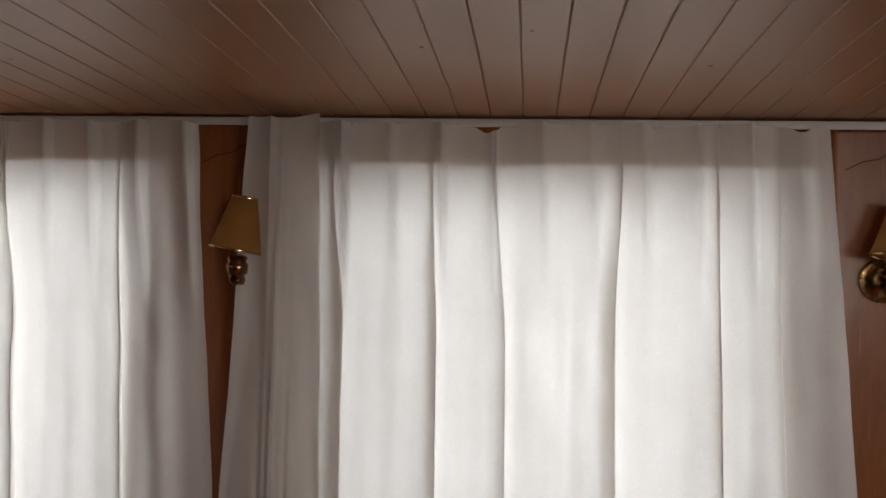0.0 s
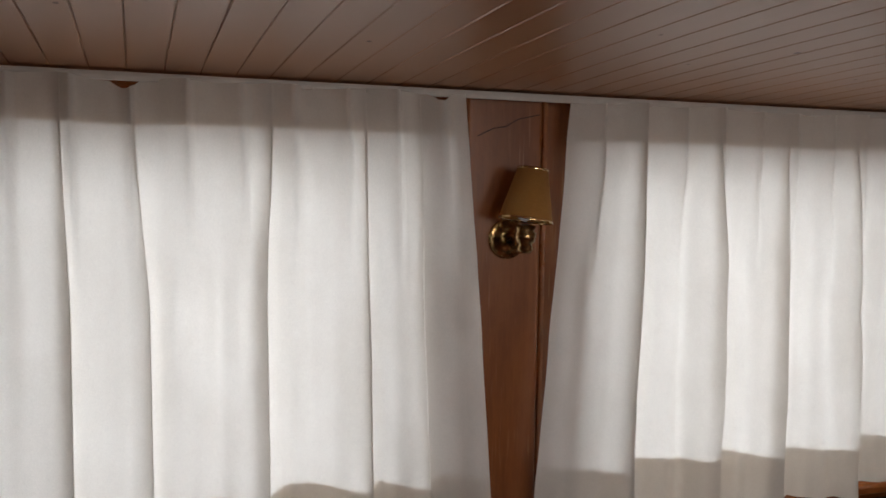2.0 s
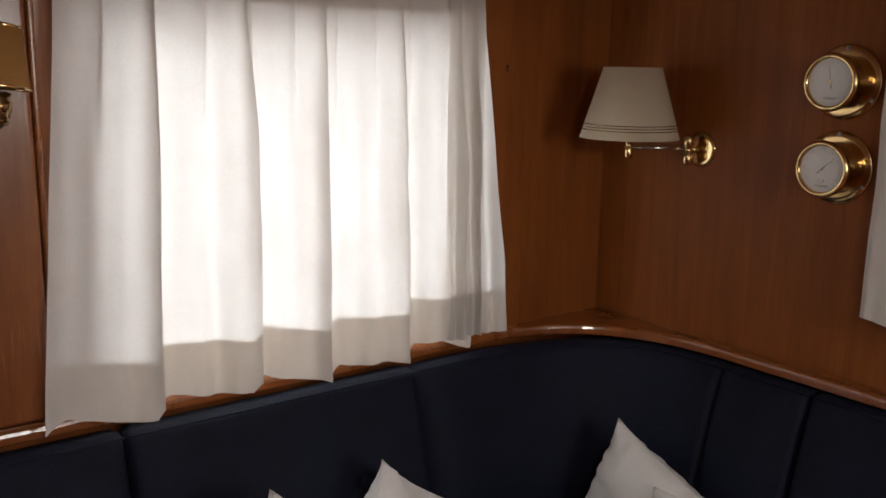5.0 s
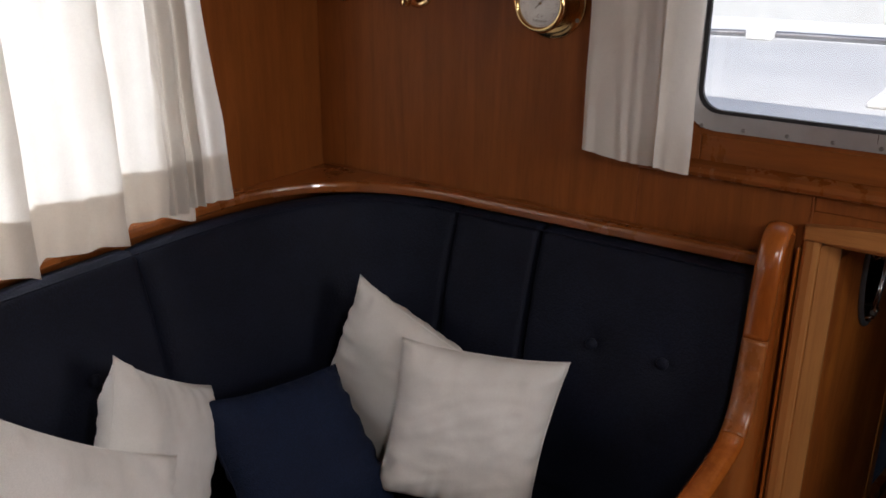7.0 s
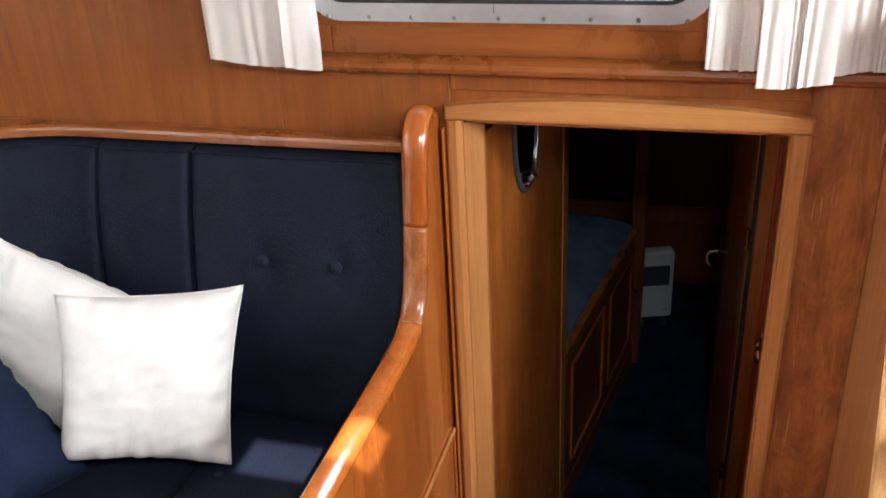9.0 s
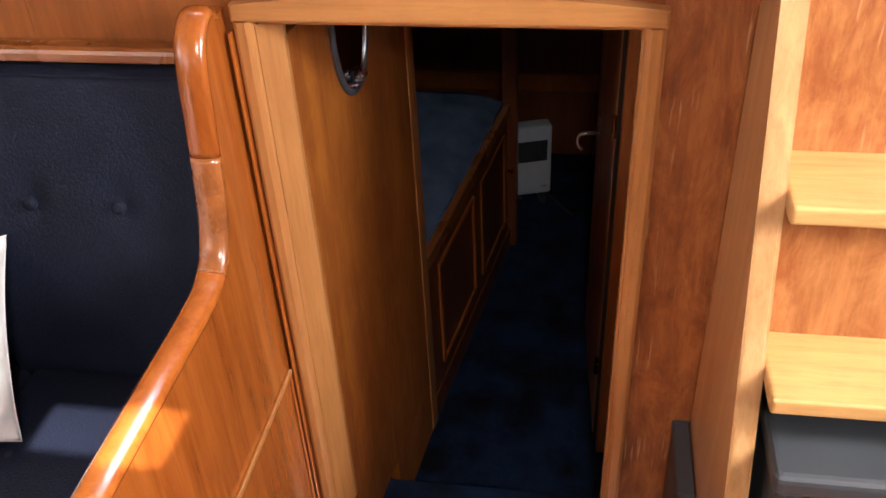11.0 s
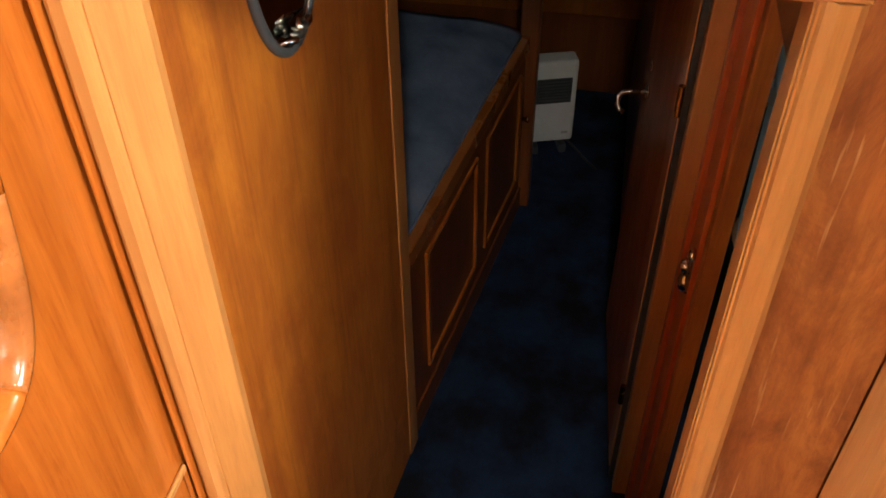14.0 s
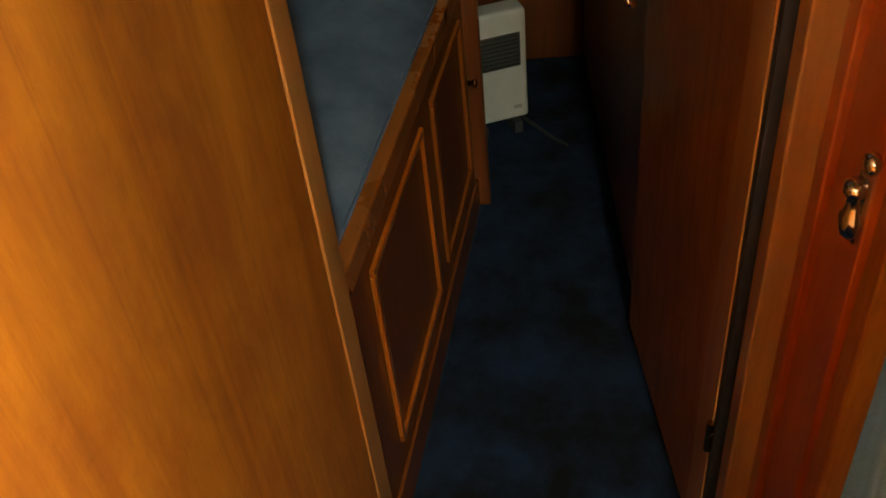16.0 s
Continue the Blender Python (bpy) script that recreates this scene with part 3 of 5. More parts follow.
# curtains: pleated heading, falling folds and a deep hem
def curtain(label, x0, x1, ztop, zbot, ybase, folds, amp, flare0=0.0, flare1=0.0, axis="x", seed=1, hem=0.102, head=0.075, group="side curtains", swing=0.0, gaps=()):
    """folds: list of (place 0..1, depth, width) of the folds in which the cloth turns back on itself."""
    rnd = random.Random(seed)
    nu, nz = 520, 56
    ph = [rnd.uniform(0, 6.28) for _ in range(8)]
    width = x1 - x0

    drift = [rnd.uniform(-0.022, 0.022) for _ in folds]

    def run(lap_scale, depth_scale, shift):
        # the cloth's path in plan, as corners: along, outward
        pts = [(0.0, 0.0)]
        last = 0.0
        for j, (c0, depth, lap) in enumerate(folds):
            c = c0 + shift * drift[j]
            n = max(2, int((c - last) / 0.06))
            for k in range(1, n):
                pts.append((last + (c - last) * k / n, -depth * depth_scale * (k / n) ** 1.6 * 0.8))
            L = lap / width * lap_scale
            pts += [(c - L * 0.2, -depth * 0.92 * depth_scale), (c + L, -depth * depth_scale), (c + L * 1.1, -depth * 0.72 * depth_scale),
                    (c - L * 0.7, -depth * 0.18 * depth_scale), (c - L * 0.6, 0.004 * depth_scale), (c + L * 1.3, 0.004 * depth_scale)]
            last = c + L * 1.3
        n = max(1, int((1 - last) / 0.06))
        for k in range(1, n + 1):
            pts.append((last + (1 - last) * k / n, -0.012 * depth_scale * k / n))
        P = [pts[0]] + pts + [pts[-1]]
        out = []
        seg = len(pts) - 1
        for i in range(nu + 1):
            s = i / nu * seg
            j = min(seg - 1, int(s))
            t = s - j
            p0, p1, p2, p3 = (Vector(q) for q in P[j:j + 4])
            out.append(0.5 * ((2 * p1) + (p2 - p0) * t + (2 * p0 - 5 * p1 + 4 * p2 - p3) * t * t + (3 * p1 - p0 - 3 * p2 + p3) * t ** 3))
        return out

    tight, loose = run(0.05, 0.30, 0.0), run(0.20, 1.15, 1.0)

    def point(i, z):
        f = (ztop - z) / (ztop - zbot)
        g = min(1.0, max(0.0, (f - 0.08) / 0.4))
        g = g * g * (3 - 2 * g)
        q = tight[i] * (1 - g) + loose[i] * g
        u = q.x
        m = 0.25 + 0.75 * g
        wave = (0.55 * math.sin(ph[0] + u * width * 42 + f * 0.9 * math.sin(ph[6])) + 0.35 * math.sin(ph[1] + u * width * 71 - f * 1.3) + 0.34 * math.sin(ph[2] + u * width * 128 + f * 0.7)) * amp * m
        crease = (0.0045 if axis == "x" else 0.002) * g * math.sin(ph[4] + u * width * 23 + f * 7.0 * math.sin(ph[7] + u * 9)) + 0.008 * noise.noise(Vector((u * width * 9 + f * 2 + seed, f * 3.0, 2.0))) + 0.0034 * noise.noise(Vector((u * width * 24 - f * 5 + seed, f * 7.0, 5.0)))
        saw = (u * width / 0.088 + ph[4]) % 1.0
        pleat = (1 - g) * (0.034 if axis == "x" else 0.001) * (saw ** 3 if saw < 0.93 else 0.80 * (1 - saw) / 0.07)
        y = q.y + wave + crease - pleat
        w = x0 + width * u + flare0 * (1 - u) ** 5 * f + flare1 * max(0.0, u) ** 5 * f
        w += 0.012 * math.sin(ph[3] + u * 5) * f * math.sin(math.pi * min(1, max(0, u)))
        z2 = z + (-0.10 * (q.y + wave) + 0.007 * math.sin(ph[5] + u * width * 14)) * f
        for gu in gaps:
            z2 -= 0.015 * min(0.8, max(0.0, 1 - abs(u - gu) / 0.024)) * max(0.0, 1 - f / 0.1)
        if axis == "x" and width > 0.3:
            edges = [0.0] + [c_ + 0.05 * drift[k_] for k_, (c_, _, _) in enumerate(folds)] + [1.0]
            for e0, e1 in zip(edges, edges[1:]):
                if e0 <= u < e1:
                    v_ = (u - e0) / (e1 - e0)
                    z2 += f ** 3 * (0.014 - 0.038 * max(0.0, v_ - 0.15) - 0.030 * max(0.0, 0.18 - v_) / 0.18)
        low = min(1.0, max(0.0, 1 - (z - zbot) / 0.12))
        z2 -= low * low * (0.008 if axis == "x" else 0.007) * (abs(math.sin(u * width * 21 + ph[3])) - 0.5)
        if f < 0.12:
            z2 += (1 - f / 0.12) * (0.0025 * math.sin(u * width * 36 + ph[4]) - 0.005 * max(0.0, math.sin(u * width * 9 + ph[1])) ** 6)
        out = ybase + y - swing * f
        return (w, out, z2) if axis == "x" else (out, w, z2)

    def strip(z_list, off=0.0):
        bm = bmesh.new()
        prev = None
        for z in z_list:
            row = []
            for i in range(nu + 1):
                p = Vector(point(i, z))
                if axis == "x":
                    p.y -= off
                else:
                    p.x -= off
                row.append(bm.verts.new(p))
            if prev:
                for k in range(nu):
                    bm.faces.new((prev[k], prev[k + 1], row[k + 1], row[k]))
            prev = row
        return bm

    t = thing("curtain", label, "curtain", group)
    part("drop", strip([ztop - (ztop - zbot) * k / nz for k in range(nz + 1)]), M_CURTAIN, t, smooth=True)
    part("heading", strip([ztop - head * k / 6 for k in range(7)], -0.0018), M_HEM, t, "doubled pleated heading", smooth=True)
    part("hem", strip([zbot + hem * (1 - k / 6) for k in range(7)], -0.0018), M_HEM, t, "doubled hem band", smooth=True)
    return t


curtain("cream cotton curtain hanging to the teak shelf beside the post", -3.75, -2.678, 1.938, 1.12, -0.066,
        [(0.2, 0.022, 0.030), (0.45, 0.022, 0.035), (0.66, 0.022, 0.030), (0.86, 0.024, 0.030)], 0.009, 0, 0.06, seed=3, swing=0.01)
curtain("wide cream cotton curtain with loose folds over the middle window", -2.52, -1.575, 1.938, 1.147, -0.066,
        [(0.10, 0.024, 0.035), (0.285, 0.022, 0.030), (0.40, 0.016, 0.018), (0.63, 0.024, 0.034), (0.80, 0.018, 0.020), (0.905, 0.028, 0.034)], 0.009, 0, 0.060, seed=5, swing=0.015, gaps=(0.035, 0.39, 0.95))
curtain("bunched cream cotton curtain gathered beside the wall lamp", -2.572, -2.440, 1.945, 1.14, -0.104,
        [(0.48, 0.034, 0.024)], 0.003, -0.035, 0.02, seed=7, swing=0.02)
curtain("cream cotton curtain with scalloped hem over the corner window", -1.362, -0.515, 1.936, 1.144, -0.064,
        [(0.17, 0.026, 0.028), (0.37, 0.030, 0.034), (0.565, 0.030, 0.034), (0.775, 0.030, 0.034)], 0.009, -0.072, 0.0, seed=11, swing=0.03)
curtain("bunched cream cotton curtain end gathered by the corner", -0.580, -0.500, 1.938, 1.150, -0.082,
        [(0.25, 0.026, 0.014), (0.62, 0.026, 0.016)], 0.005, -0.02, 0.078, seed=13, swing=0.02)
curtain("narrow cream curtain drawn back beside the brass instruments", -0.985, -0.765, 1.90, 1.275, -0.060,
        [(0.30, 0.016, 0.020)], 0.0009, 0, 0.0, "y", 17, 0.06, 0.07, "front curtains")
curtain("narrow cream curtain drawn back at the front window", -1.76, -1.662, 1.90, 1.283, -0.055,
        [(0.5, 0.008, 0.010)], 0.0009, 0, 0.0, "y", 19, 0.05, 0.07, "front curtains")
curtain("cream curtain in front of the stained board beside the steps", -1.858, -1.742, 1.90, 1.270, -0.080,
        [(0.4, 0.008, 0.010)], 0.0009, 0, 0.0, "y", 23, 0.05, 0.07, "front curtains")
curtain("cream curtain end hanging over the stained board beside the steps", -1.962, -1.850, 1.90, 1.283, -0.050,
        [(0.5, 0.006, 0.008)], 0.0009, 0, 0.0, "y", 29, 0.05, 0.07, "front curtains")
# settee
def back_bm(path, prof, puff=0.0):
    """A padded backrest swept along a path in plan; prof: (outward, height) points."""
    bm = bmesh.new()
    n = len(path)
    rings = []
    for i, p in enumerate(path):
        a, c = Vector(path[max(0, i - 1)]), Vector(path[min(n - 1, i + 1)])
        d = (c - a).normalized()
        nrm = Vector((d.y, -d.x))
        u = i / (n - 1)
        e = min(1.0, min(u, 1 - u) * n / 2.2)
        e = math.sqrt(max(0.0, 1 - (1 - e) ** 2))
        ring = []
        for k, (o_, z) in enumerate(prof):
            w = max(0.0, o_)
            ring.append(bm.verts.new((p[0] + nrm.x * (w * (0.80 + 0.20 * e)), p[1] + nrm.y * (w * (0.80 + 0.20 * e)), z - (0.006 * (1 - e) if z > 1.0 else 0))))
        rings.append(ring)
    for A, B in zip(rings, rings[1:]):
        for k in range(len(prof)):
            bm.faces.new((A[k], A[(k + 1) % len(prof)], B[(k + 1) % len(prof)], B[k]))
    bm.faces.new(rings[0])
    bm.faces.new(rings[-1][::-1])
    return bm


def back_profile(dimple=False):
    pts = [(0.0, 0.48), (0.0, 1.092), (0.025, 1.094), (0.044, 1.090), (0.055, 1.079), (0.061, 1.060)]
    for k in range(1, 19):
        z = 1.060 - 0.51 * k / 18
        s = (1.060 - z) / 0.51
        pts.append((0.061 + 0.055 * min(1, s * 1.9) ** 0.8 + 0.014 * math.sin(s * 3.1), z))
    pts += [(0.115, 0.515), (0.11, 0.48)]
    return pts


def button(parent, pos, normal):
    b = part("button", lathe_bm([(0.012, -0.004), (0.0135, 0.001), (0.0115, 0.005), (0.006, 0.0075), (0.0, 0.008)], (0, 0, 0), (0, 0, 1), 18), M_NAVY, parent, "round cloth-covered button", smooth=True)
    b.matrix_world = Matrix.Translation(pos) @ Vector((0, 0, 1)).rotation_difference(Vector(normal)).to_matrix().to_4x4()
    return b


def piping(parent, path, z, out):
    pts = []
    n = len(path)
    for i, p in enumerate(path):
        a, c = Vector(path[max(0, i - 1)]), Vector(path[min(n - 1, i + 1)])
        d = (c - a).normalized()
        pts.append((p[0] + d.y * out, p[1] - d.x * out, z))
    part("piping", tube_bm(pts, 0.0022, 6), M_NAVY, parent, "corded seam", smooth=True)


def backrest(label, path, buttons=()):
    t = thing("backrest_cushion", label, "backrest cushion", "settee backrests")
    bm = back_bm(path, back_profile())
    cush = part("cushion", bm, M_NAVY, t, smooth=True)
    for pos, nrm in buttons:
        for v in cush.data.vertices:
            q = Vector(pos)
            d = math.hypot((v.co - q).dot(Vector((-nrm[1], nrm[0], 0))), v.co.z - q.z)
            if d < 0.12 and abs((v.co - q).dot(Vector((nrm[0], nrm[1], 0)))) < 0.05:
                v.co -= Vector((nrm[0], nrm[1], 0)) * 0.016 * math.exp(-(d / 0.03) ** 2)
        button(t, Vector(pos) - Vector((nrm[0], nrm[1], 0)) * 0.012, (nrm[0], nrm[1], 0.1))
    piping(t, path, 1.0895, 0.052)
    return t


def line(a, b, n):
    return [(a[0] + (b[0] - a[0]) * k / n, a[1] + (b[1] - a[1]) * k / n) for k in range(n + 1)]


BX, BY = -0.008, -0.030
backrest("navy padded backrest with buttons under the curtained window", line((-1.99, BY), (-1.30, BY), 60),
         [((-1.45, BY - 0.128, 0.90), (0, -1, 0)), ((-1.80, BY - 0.128, 0.90), (0, -1, 0))])
backrest("navy padded backrest with buttons beside the corner section", line((-1.295, BY), (-0.655, BY), 60),
         [((-0.83, BY - 0.128, 0.90), (0, -1, 0)), ((-1.13, BY - 0.128, 0.90), (0, -1, 0))])
cpts = [(-0.650, BY)]
c0, c1, c2, c3 = Vector((-0.60, BY)), Vector((-0.20, BY)), Vector((BX, -0.14)), Vector((BX, -0.42))
for k in range(41):
    t_ = k / 40
    q = c0 * (1 - t_) ** 3 + c1 * 3 * t_ * (1 - t_) ** 2 + c2 * 3 * t_ * t_ * (1 - t_) + c3 * t_ ** 3
    cpts.append((q.x, q.y))
cpts += line((BX, -0.43), (BX, -0.452), 2)
backrest("curved navy corner backrest between the two settee wings", cpts, ())
backrest("narrow pleated navy section joining the corner backrest", line((BX, -0.4524), (BX, -0.668), 30), ())
backrest("navy padded backrest with two buttons beside the teak arm", line((BX, -0.673), (BX, -1.146), 60),
         [((BX - 0.128, -0.838, 0.888), (-1, 0, 0)), ((BX - 0.128, -0.995, 0.888), (-1, 0, 0))])


def pad_bm(pts, z0, z1, r=0.03):
    """A seat cushion from its outline in plan, with soft crowned top."""
    bm = bmesh.new()
    c = Vector((sum(p[0] for p in pts) / len(pts), sum(p[1] for p in pts) / len(pts)))
    rings = []
    layers = [(0.0, z0), (0.0, z1 - r)] + [(r * (1 - math.cos(radians(a))), z1 - r + r * math.sin(radians(a))) for a in (20, 40, 60, 80)]
    layers += [(r + 0.03, z1 + 0.004), (r + 0.08, z1 + 0.009), (r + 0.14, z1 + 0.011)]
    for inset, z in layers:
        ring = []
        for p in pts:
            d = c - Vector(p)
            ring.append(bm.verts.new((*(Vector(p) + d.normalized() * min(inset, d.length * 0.8)), z)))
        rings.append(ring)
    for A, B in zip(rings, rings[1:]):
        for k in range(len(pts)):
            bm.faces.new((A[k], A[(k + 1) % len(pts)], B[(k + 1) % len(pts)], B[k]))
    bm.faces.new(rings[0][::-1])
    bm.faces.new(rings[-1])
    return bm


def densify(pts, step=0.04):
    out = []
    for a, b_ in zip(pts, pts[1:] + pts[:1]):
        n = max(1, int(math.dist(a, b_) / step))
        out += [(a[0] + (b_[0] - a[0]) * k / n, a[1] + (b_[1] - a[1]) * k / n) for k in range(n)]
    return out


def seat(label, pts, buttons=()):
    t = thing("seat_cushion", label, "seat cushion", "settee seats")
    part("cushion", pad_bm(densify(pts), 0.395, 0.497), M_NAVY, t, smooth=True)
    for x, y in buttons:
        button(t, (x, y, 0.503), (0, 0, 1))


seat("navy seat cushion beside the teak arm", [(-0.10, -0.705), (-0.10, -1.143), (-0.72, -1.143), (-0.72, -0.705)], [(-0.30, -1.05), (-0.33, -0.78)])
seat("navy corner seat cushion under the pillows", [(-0.10, -0.12), (-0.10, -0.70), (-0.72, -0.70), (-0.72, -0.12)])
seat("navy seat cushion along the curtained wall", [(-0.725, -0.13), (-0.725, -0.70), (-1.38, -0.70), (-1.38, -0.13)], [(-0.95, -0.4)])
seat("navy seat cushion along the curtained wall", [(-1.385, -0.13), (-1.385, -0.70), (-2.02, -0.70), (-2.02, -0.13)], [(-1.6, -0.4)])
bench = thing("settee", "teak box under the corner settee seats", "settee")
part("front_panel", box_bm(-2.02, -0.01, -0.69, -0.05, 0.0, 0.39, 0.004), M_PANEL, bench)
part("side_panel", box_bm(-0.70, -0.01, -1.145, -0.692, 0.0, 0.39, 0.004), M_PANEL, bench)

# settee arm
ARM = [(-0.030, 1.190), (-0.052, 1.206), (-0.075, 1.205), (-0.098, 1.190), (-0.118, 1.160), (-0.130, 1.115), (-0.137, 1.060), (-0.146, 1.000), (-0.157, 0.940),
       (-0.170, 0.890), (-0.187, 0.855), (-0.210, 0.835), (-0.240, 0.824), (-0.290, 0.820), (-0.400, 0.820), (-0.560, 0.820), (-0.760, 0.820)]


def smooth_path(pts, n=6):
    out = []
    P = [pts[0]] + list(pts) + [pts[-1]]
    for i in range(1, len(P) - 2):
        p0, p1, p2, p3 = (Vector(p) for p in P[i - 1:i + 3])
        for k in range(n):
            t = k / n
            out.append(tuple(0.5 * ((2 * p1) + (p2 - p0) * t + (2 * p0 - 5 * p1 + 4 * p2 - p3) * t * t + (3 * p1 - p0 - 3 * p2 + p3) * t ** 3)))
    out.append(tuple(pts[-1]))
    return out


arm = thing("end_board", "glossy teak end panel with a curved arm beside the cabin door", "settee arm")
ap = smooth_path(ARM)
inner = []
for i, p in enumerate(ap):
    a, c = Vector(ap[max(0, i - 1)]), Vector(ap[min(len(ap) - 1, i + 1)])
    d = (c - a).normalized()
    inner.append((p[0] - d.y * 0.016, p[1] + d.x * 0.016))
part("end_panel", poly_bm([(-0.0055, 0.0), (-0.0055, 1.185)] + inner + [(-0.748, 0.0)], "xz", -1.1885, -1.1505), M_ARM, arm)


def cap_bm(path, y0, y1, thick, seg=5):
    bm = bmesh.new()
    rings = []
    w, cy = (y1 - y0) / 2, (y0 + y1) / 2
    sec = []
    for k in range(9):
        a = math.pi * k / 8
        sec.append((cy + w * math.cos(a) * (1.0 if 0 < k < 8 else 1.0), -thick * 0.15 - thick * 0.85 * math.sin(a) ** 0.7))
    sec = [(y1, 0.0)] + [(y, -s) for y, s in sec] + [(y0, 0.0)]
    for i, p in enumerate(path):
        a, c = Vector(path[max(0, i - 1)]), Vector(path[min(len(path) - 1, i + 1)])
        d = (c - a).normalized()
        nrm = Vector((-d.y, d.x))
        rings.append([bm.verts.new((p[0] + nrm.x * (thick + s * -1), y, p[1] + nrm.y * (thick + s * -1))) for y, s in sec])
    for A, B in zip(rings, rings[1:]):
        for k in range(len(sec)):
            bm.faces.new((A[k], A[(k + 1) % len(sec)], B[(k + 1) % len(sec)], B[k]))
    bm.faces.new(rings[0])
    bm.faces.new(rings[-1][::-1])
    return bm


cut1, cut2 = 42, 66
for a_, b_, m_ in ((0, cut1, M_ARM), (cut1, cut2, M_TRIM_X), (cut2, len(ap) - 1, M_ARM)):
    part("cap_rail", cap_bm(ap[a_:b_ + 1], -1.1935, -1.1455, 0.016), m_, arm, "rounded cap rail of the arm", smooth=True)
part("end_post", box_bm(-0.778, -0.7495, -1.1935, -1.1455, 0.0, 0.815, 0.008, 3), M_ARM, arm)
part("moulding", box_bm(-0.745, -0.026, -1.1955, -1.189, 0.445, 0.457, 0.0028, 2), M_CASE_Y, arm, "thin pale moulding")
part("moulding", box_bm(-0.034, -0.026, -1.1945, -1.189, 0.02, 0.444, 0.0025, 2), M_ARM, arm)
part("stile", box_bm(-0.028, -0.0055, -1.2018, -1.1965, 0.0, 1.150, 0.002, 2), M_ARM, arm)


# pillows
def pillow(label, tl, tr, down, size, puff, mat, seed, group="settee pillows", shape=(0.0, 0.0, 0.0)):
    """tl, tr: the two upper corners; down: a rough direction of the side edges."""
    tl, tr, down = Vector(tl), Vector(tr), Vector(down)
    u = (tr - tl).normalized()
    v = (down - u * down.dot(u)).normalized()
    n = u.cross(v)
    rnd = random.Random(seed)
    off = Vector((rnd.uniform(0, 50), rnd.uniform(0, 50), 0))
    skew, taper, drop = shape

    def slump(a, b):
        k = (b + 1) / 2
        return u * (skew * k - taper * (a + 1) / 2 * k) + v * (drop * a * k)
    N = 44
    w = (tr - tl).length if size is None else size[0]
    hgt = w if size is None else size[1]
    bm = bmesh.new()
    grids = []
    for side in (1, -1):
        g = []
        for j in range(N + 1):
            row = []
            for i in range(N + 1):
                a, b2 = i / N * 2 - 1, j / N * 2 - 1
                # edges drawn in between the corners
                ax = a * (1 - 0.075 * (1 - b2 * b2) * abs(a) ** 2)
                by = b2 * (1 - 0.075 * (1 - a * a) * abs(b2) ** 2)
                body = ((1 - a ** 4) * (1 - b2 ** 4)) ** 0.62
                q = Vector((ax * 2.2, by * 2.2, side * 3)) + off
                wr = noise.noise(q) * 0.007 + noise.noise(q * 2.6) * 0.0018 + 0.003 * (1 - abs(noise.noise(Vector((ax * 2.0 + by * 3.5, by * 1.2 - ax, side)) + off))) ** 6
                edge = (max(abs(a), abs(b2))) ** 3
                along, across = (a, b2) if abs(b2) > abs(a) else (b2 + 7, a)
                crease = 0.014 * edge * noise.noise(Vector((along * 7.5 + off.x, across * 1.6, side))) * (1 if max(abs(a), abs(b2)) < 0.98 else 0)
                h = side * (puff * body + (wr * min(1.0, body * 2.5) + crease * min(1.0, body * 4.0)))
                sag = 0.010 * noise.noise(Vector((a * 1.3, b2 * 1.3, off.y)))
                pos = tl + u * (w * (ax + 1) / 2) + v * (hgt * (by + 1) / 2) + n * (h + sag) + slump(ax, by)
                row.append(bm.verts.new(pos))
            g.append(row)
        grids.append(g)
        for j in range(N):
            for i in range(N):
                f = (g[j][i], g[j][i + 1], g[j + 1][i + 1], g[j + 1][i])
                bm.faces.new(f if side == 1 else f[::-1])
    bmesh.ops.remove_doubles(bm, verts=bm.verts, dist=0.0006)
    t = thing("pillow", label, "pillow", group)
    c = tl + u * w / 2 + v * hgt / 2
    part("cover", bm, mat, t, smooth=True)
    g = grids[0]
    edge = []
    for i in range(0, N + 1, 2):
        edge.append((i, 0))
    for i in range(2, N + 1, 2):
        edge.append((N, i))
    for i in range(N - 2, -1, -2):
        edge.append((i, N))
    for i in range(N - 2, 0, -2):
        edge.append((0, i))
    pts = []
    for i, j in edge:
        a, b2 = i / N * 2 - 1, j / N * 2 - 1
        ax = a * (1 - 0.075 * (1 - b2 * b2) * abs(a) ** 2)
        by = b2 * (1 - 0.075 * (1 - a * a) * abs(b2) ** 2)
        pts.append(tl + u * (w * (ax + 1) / 2) + v * (hgt * (by + 1) / 2) + n * 0.010 * noise.noise(Vector((a * 1.3, b2 * 1.3, off.y))) + slump(ax, by))
    part("seam", tube_bm(pts, 0.0012, 5, closed=True), mat, t, smooth=True)
    return t


pillow("white cotton pillow standing upright against another white pillow", (-0.325, -0.492, 0.888), (-0.185, -0.820, 0.866), (-0.36, 0.02, -0.95), (0.36, 0.35), 0.060, M_PILLOW, 1, shape=(-0.018, 0.028, 0.016))
pillow("white cotton pillow leaning tilted into the settee back", (-0.250, -0.325, 0.968), (-0.265, -0.675, 0.845), (-0.10, 0.38, -0.9), (0.39, 0.385), 0.062, M_PILLOW, 2)
pillow("white cotton pillow tilted against the backrest behind another pillow", (-0.868, -0.270, 1.006), (-0.585, -0.170, 0.788), (-0.40, -0.28, -0.78), (0.38, 0.38), 0.062, M_PILLOW, 3)
pillow("white cotton pillow tilted in front of the others", (-1.160, -0.385, 1.072), (-0.845, -0.385, 0.833), (-0.5, -0.35, -0.75), (0.39, 0.38), 0.062, M_PILLOW, 4)
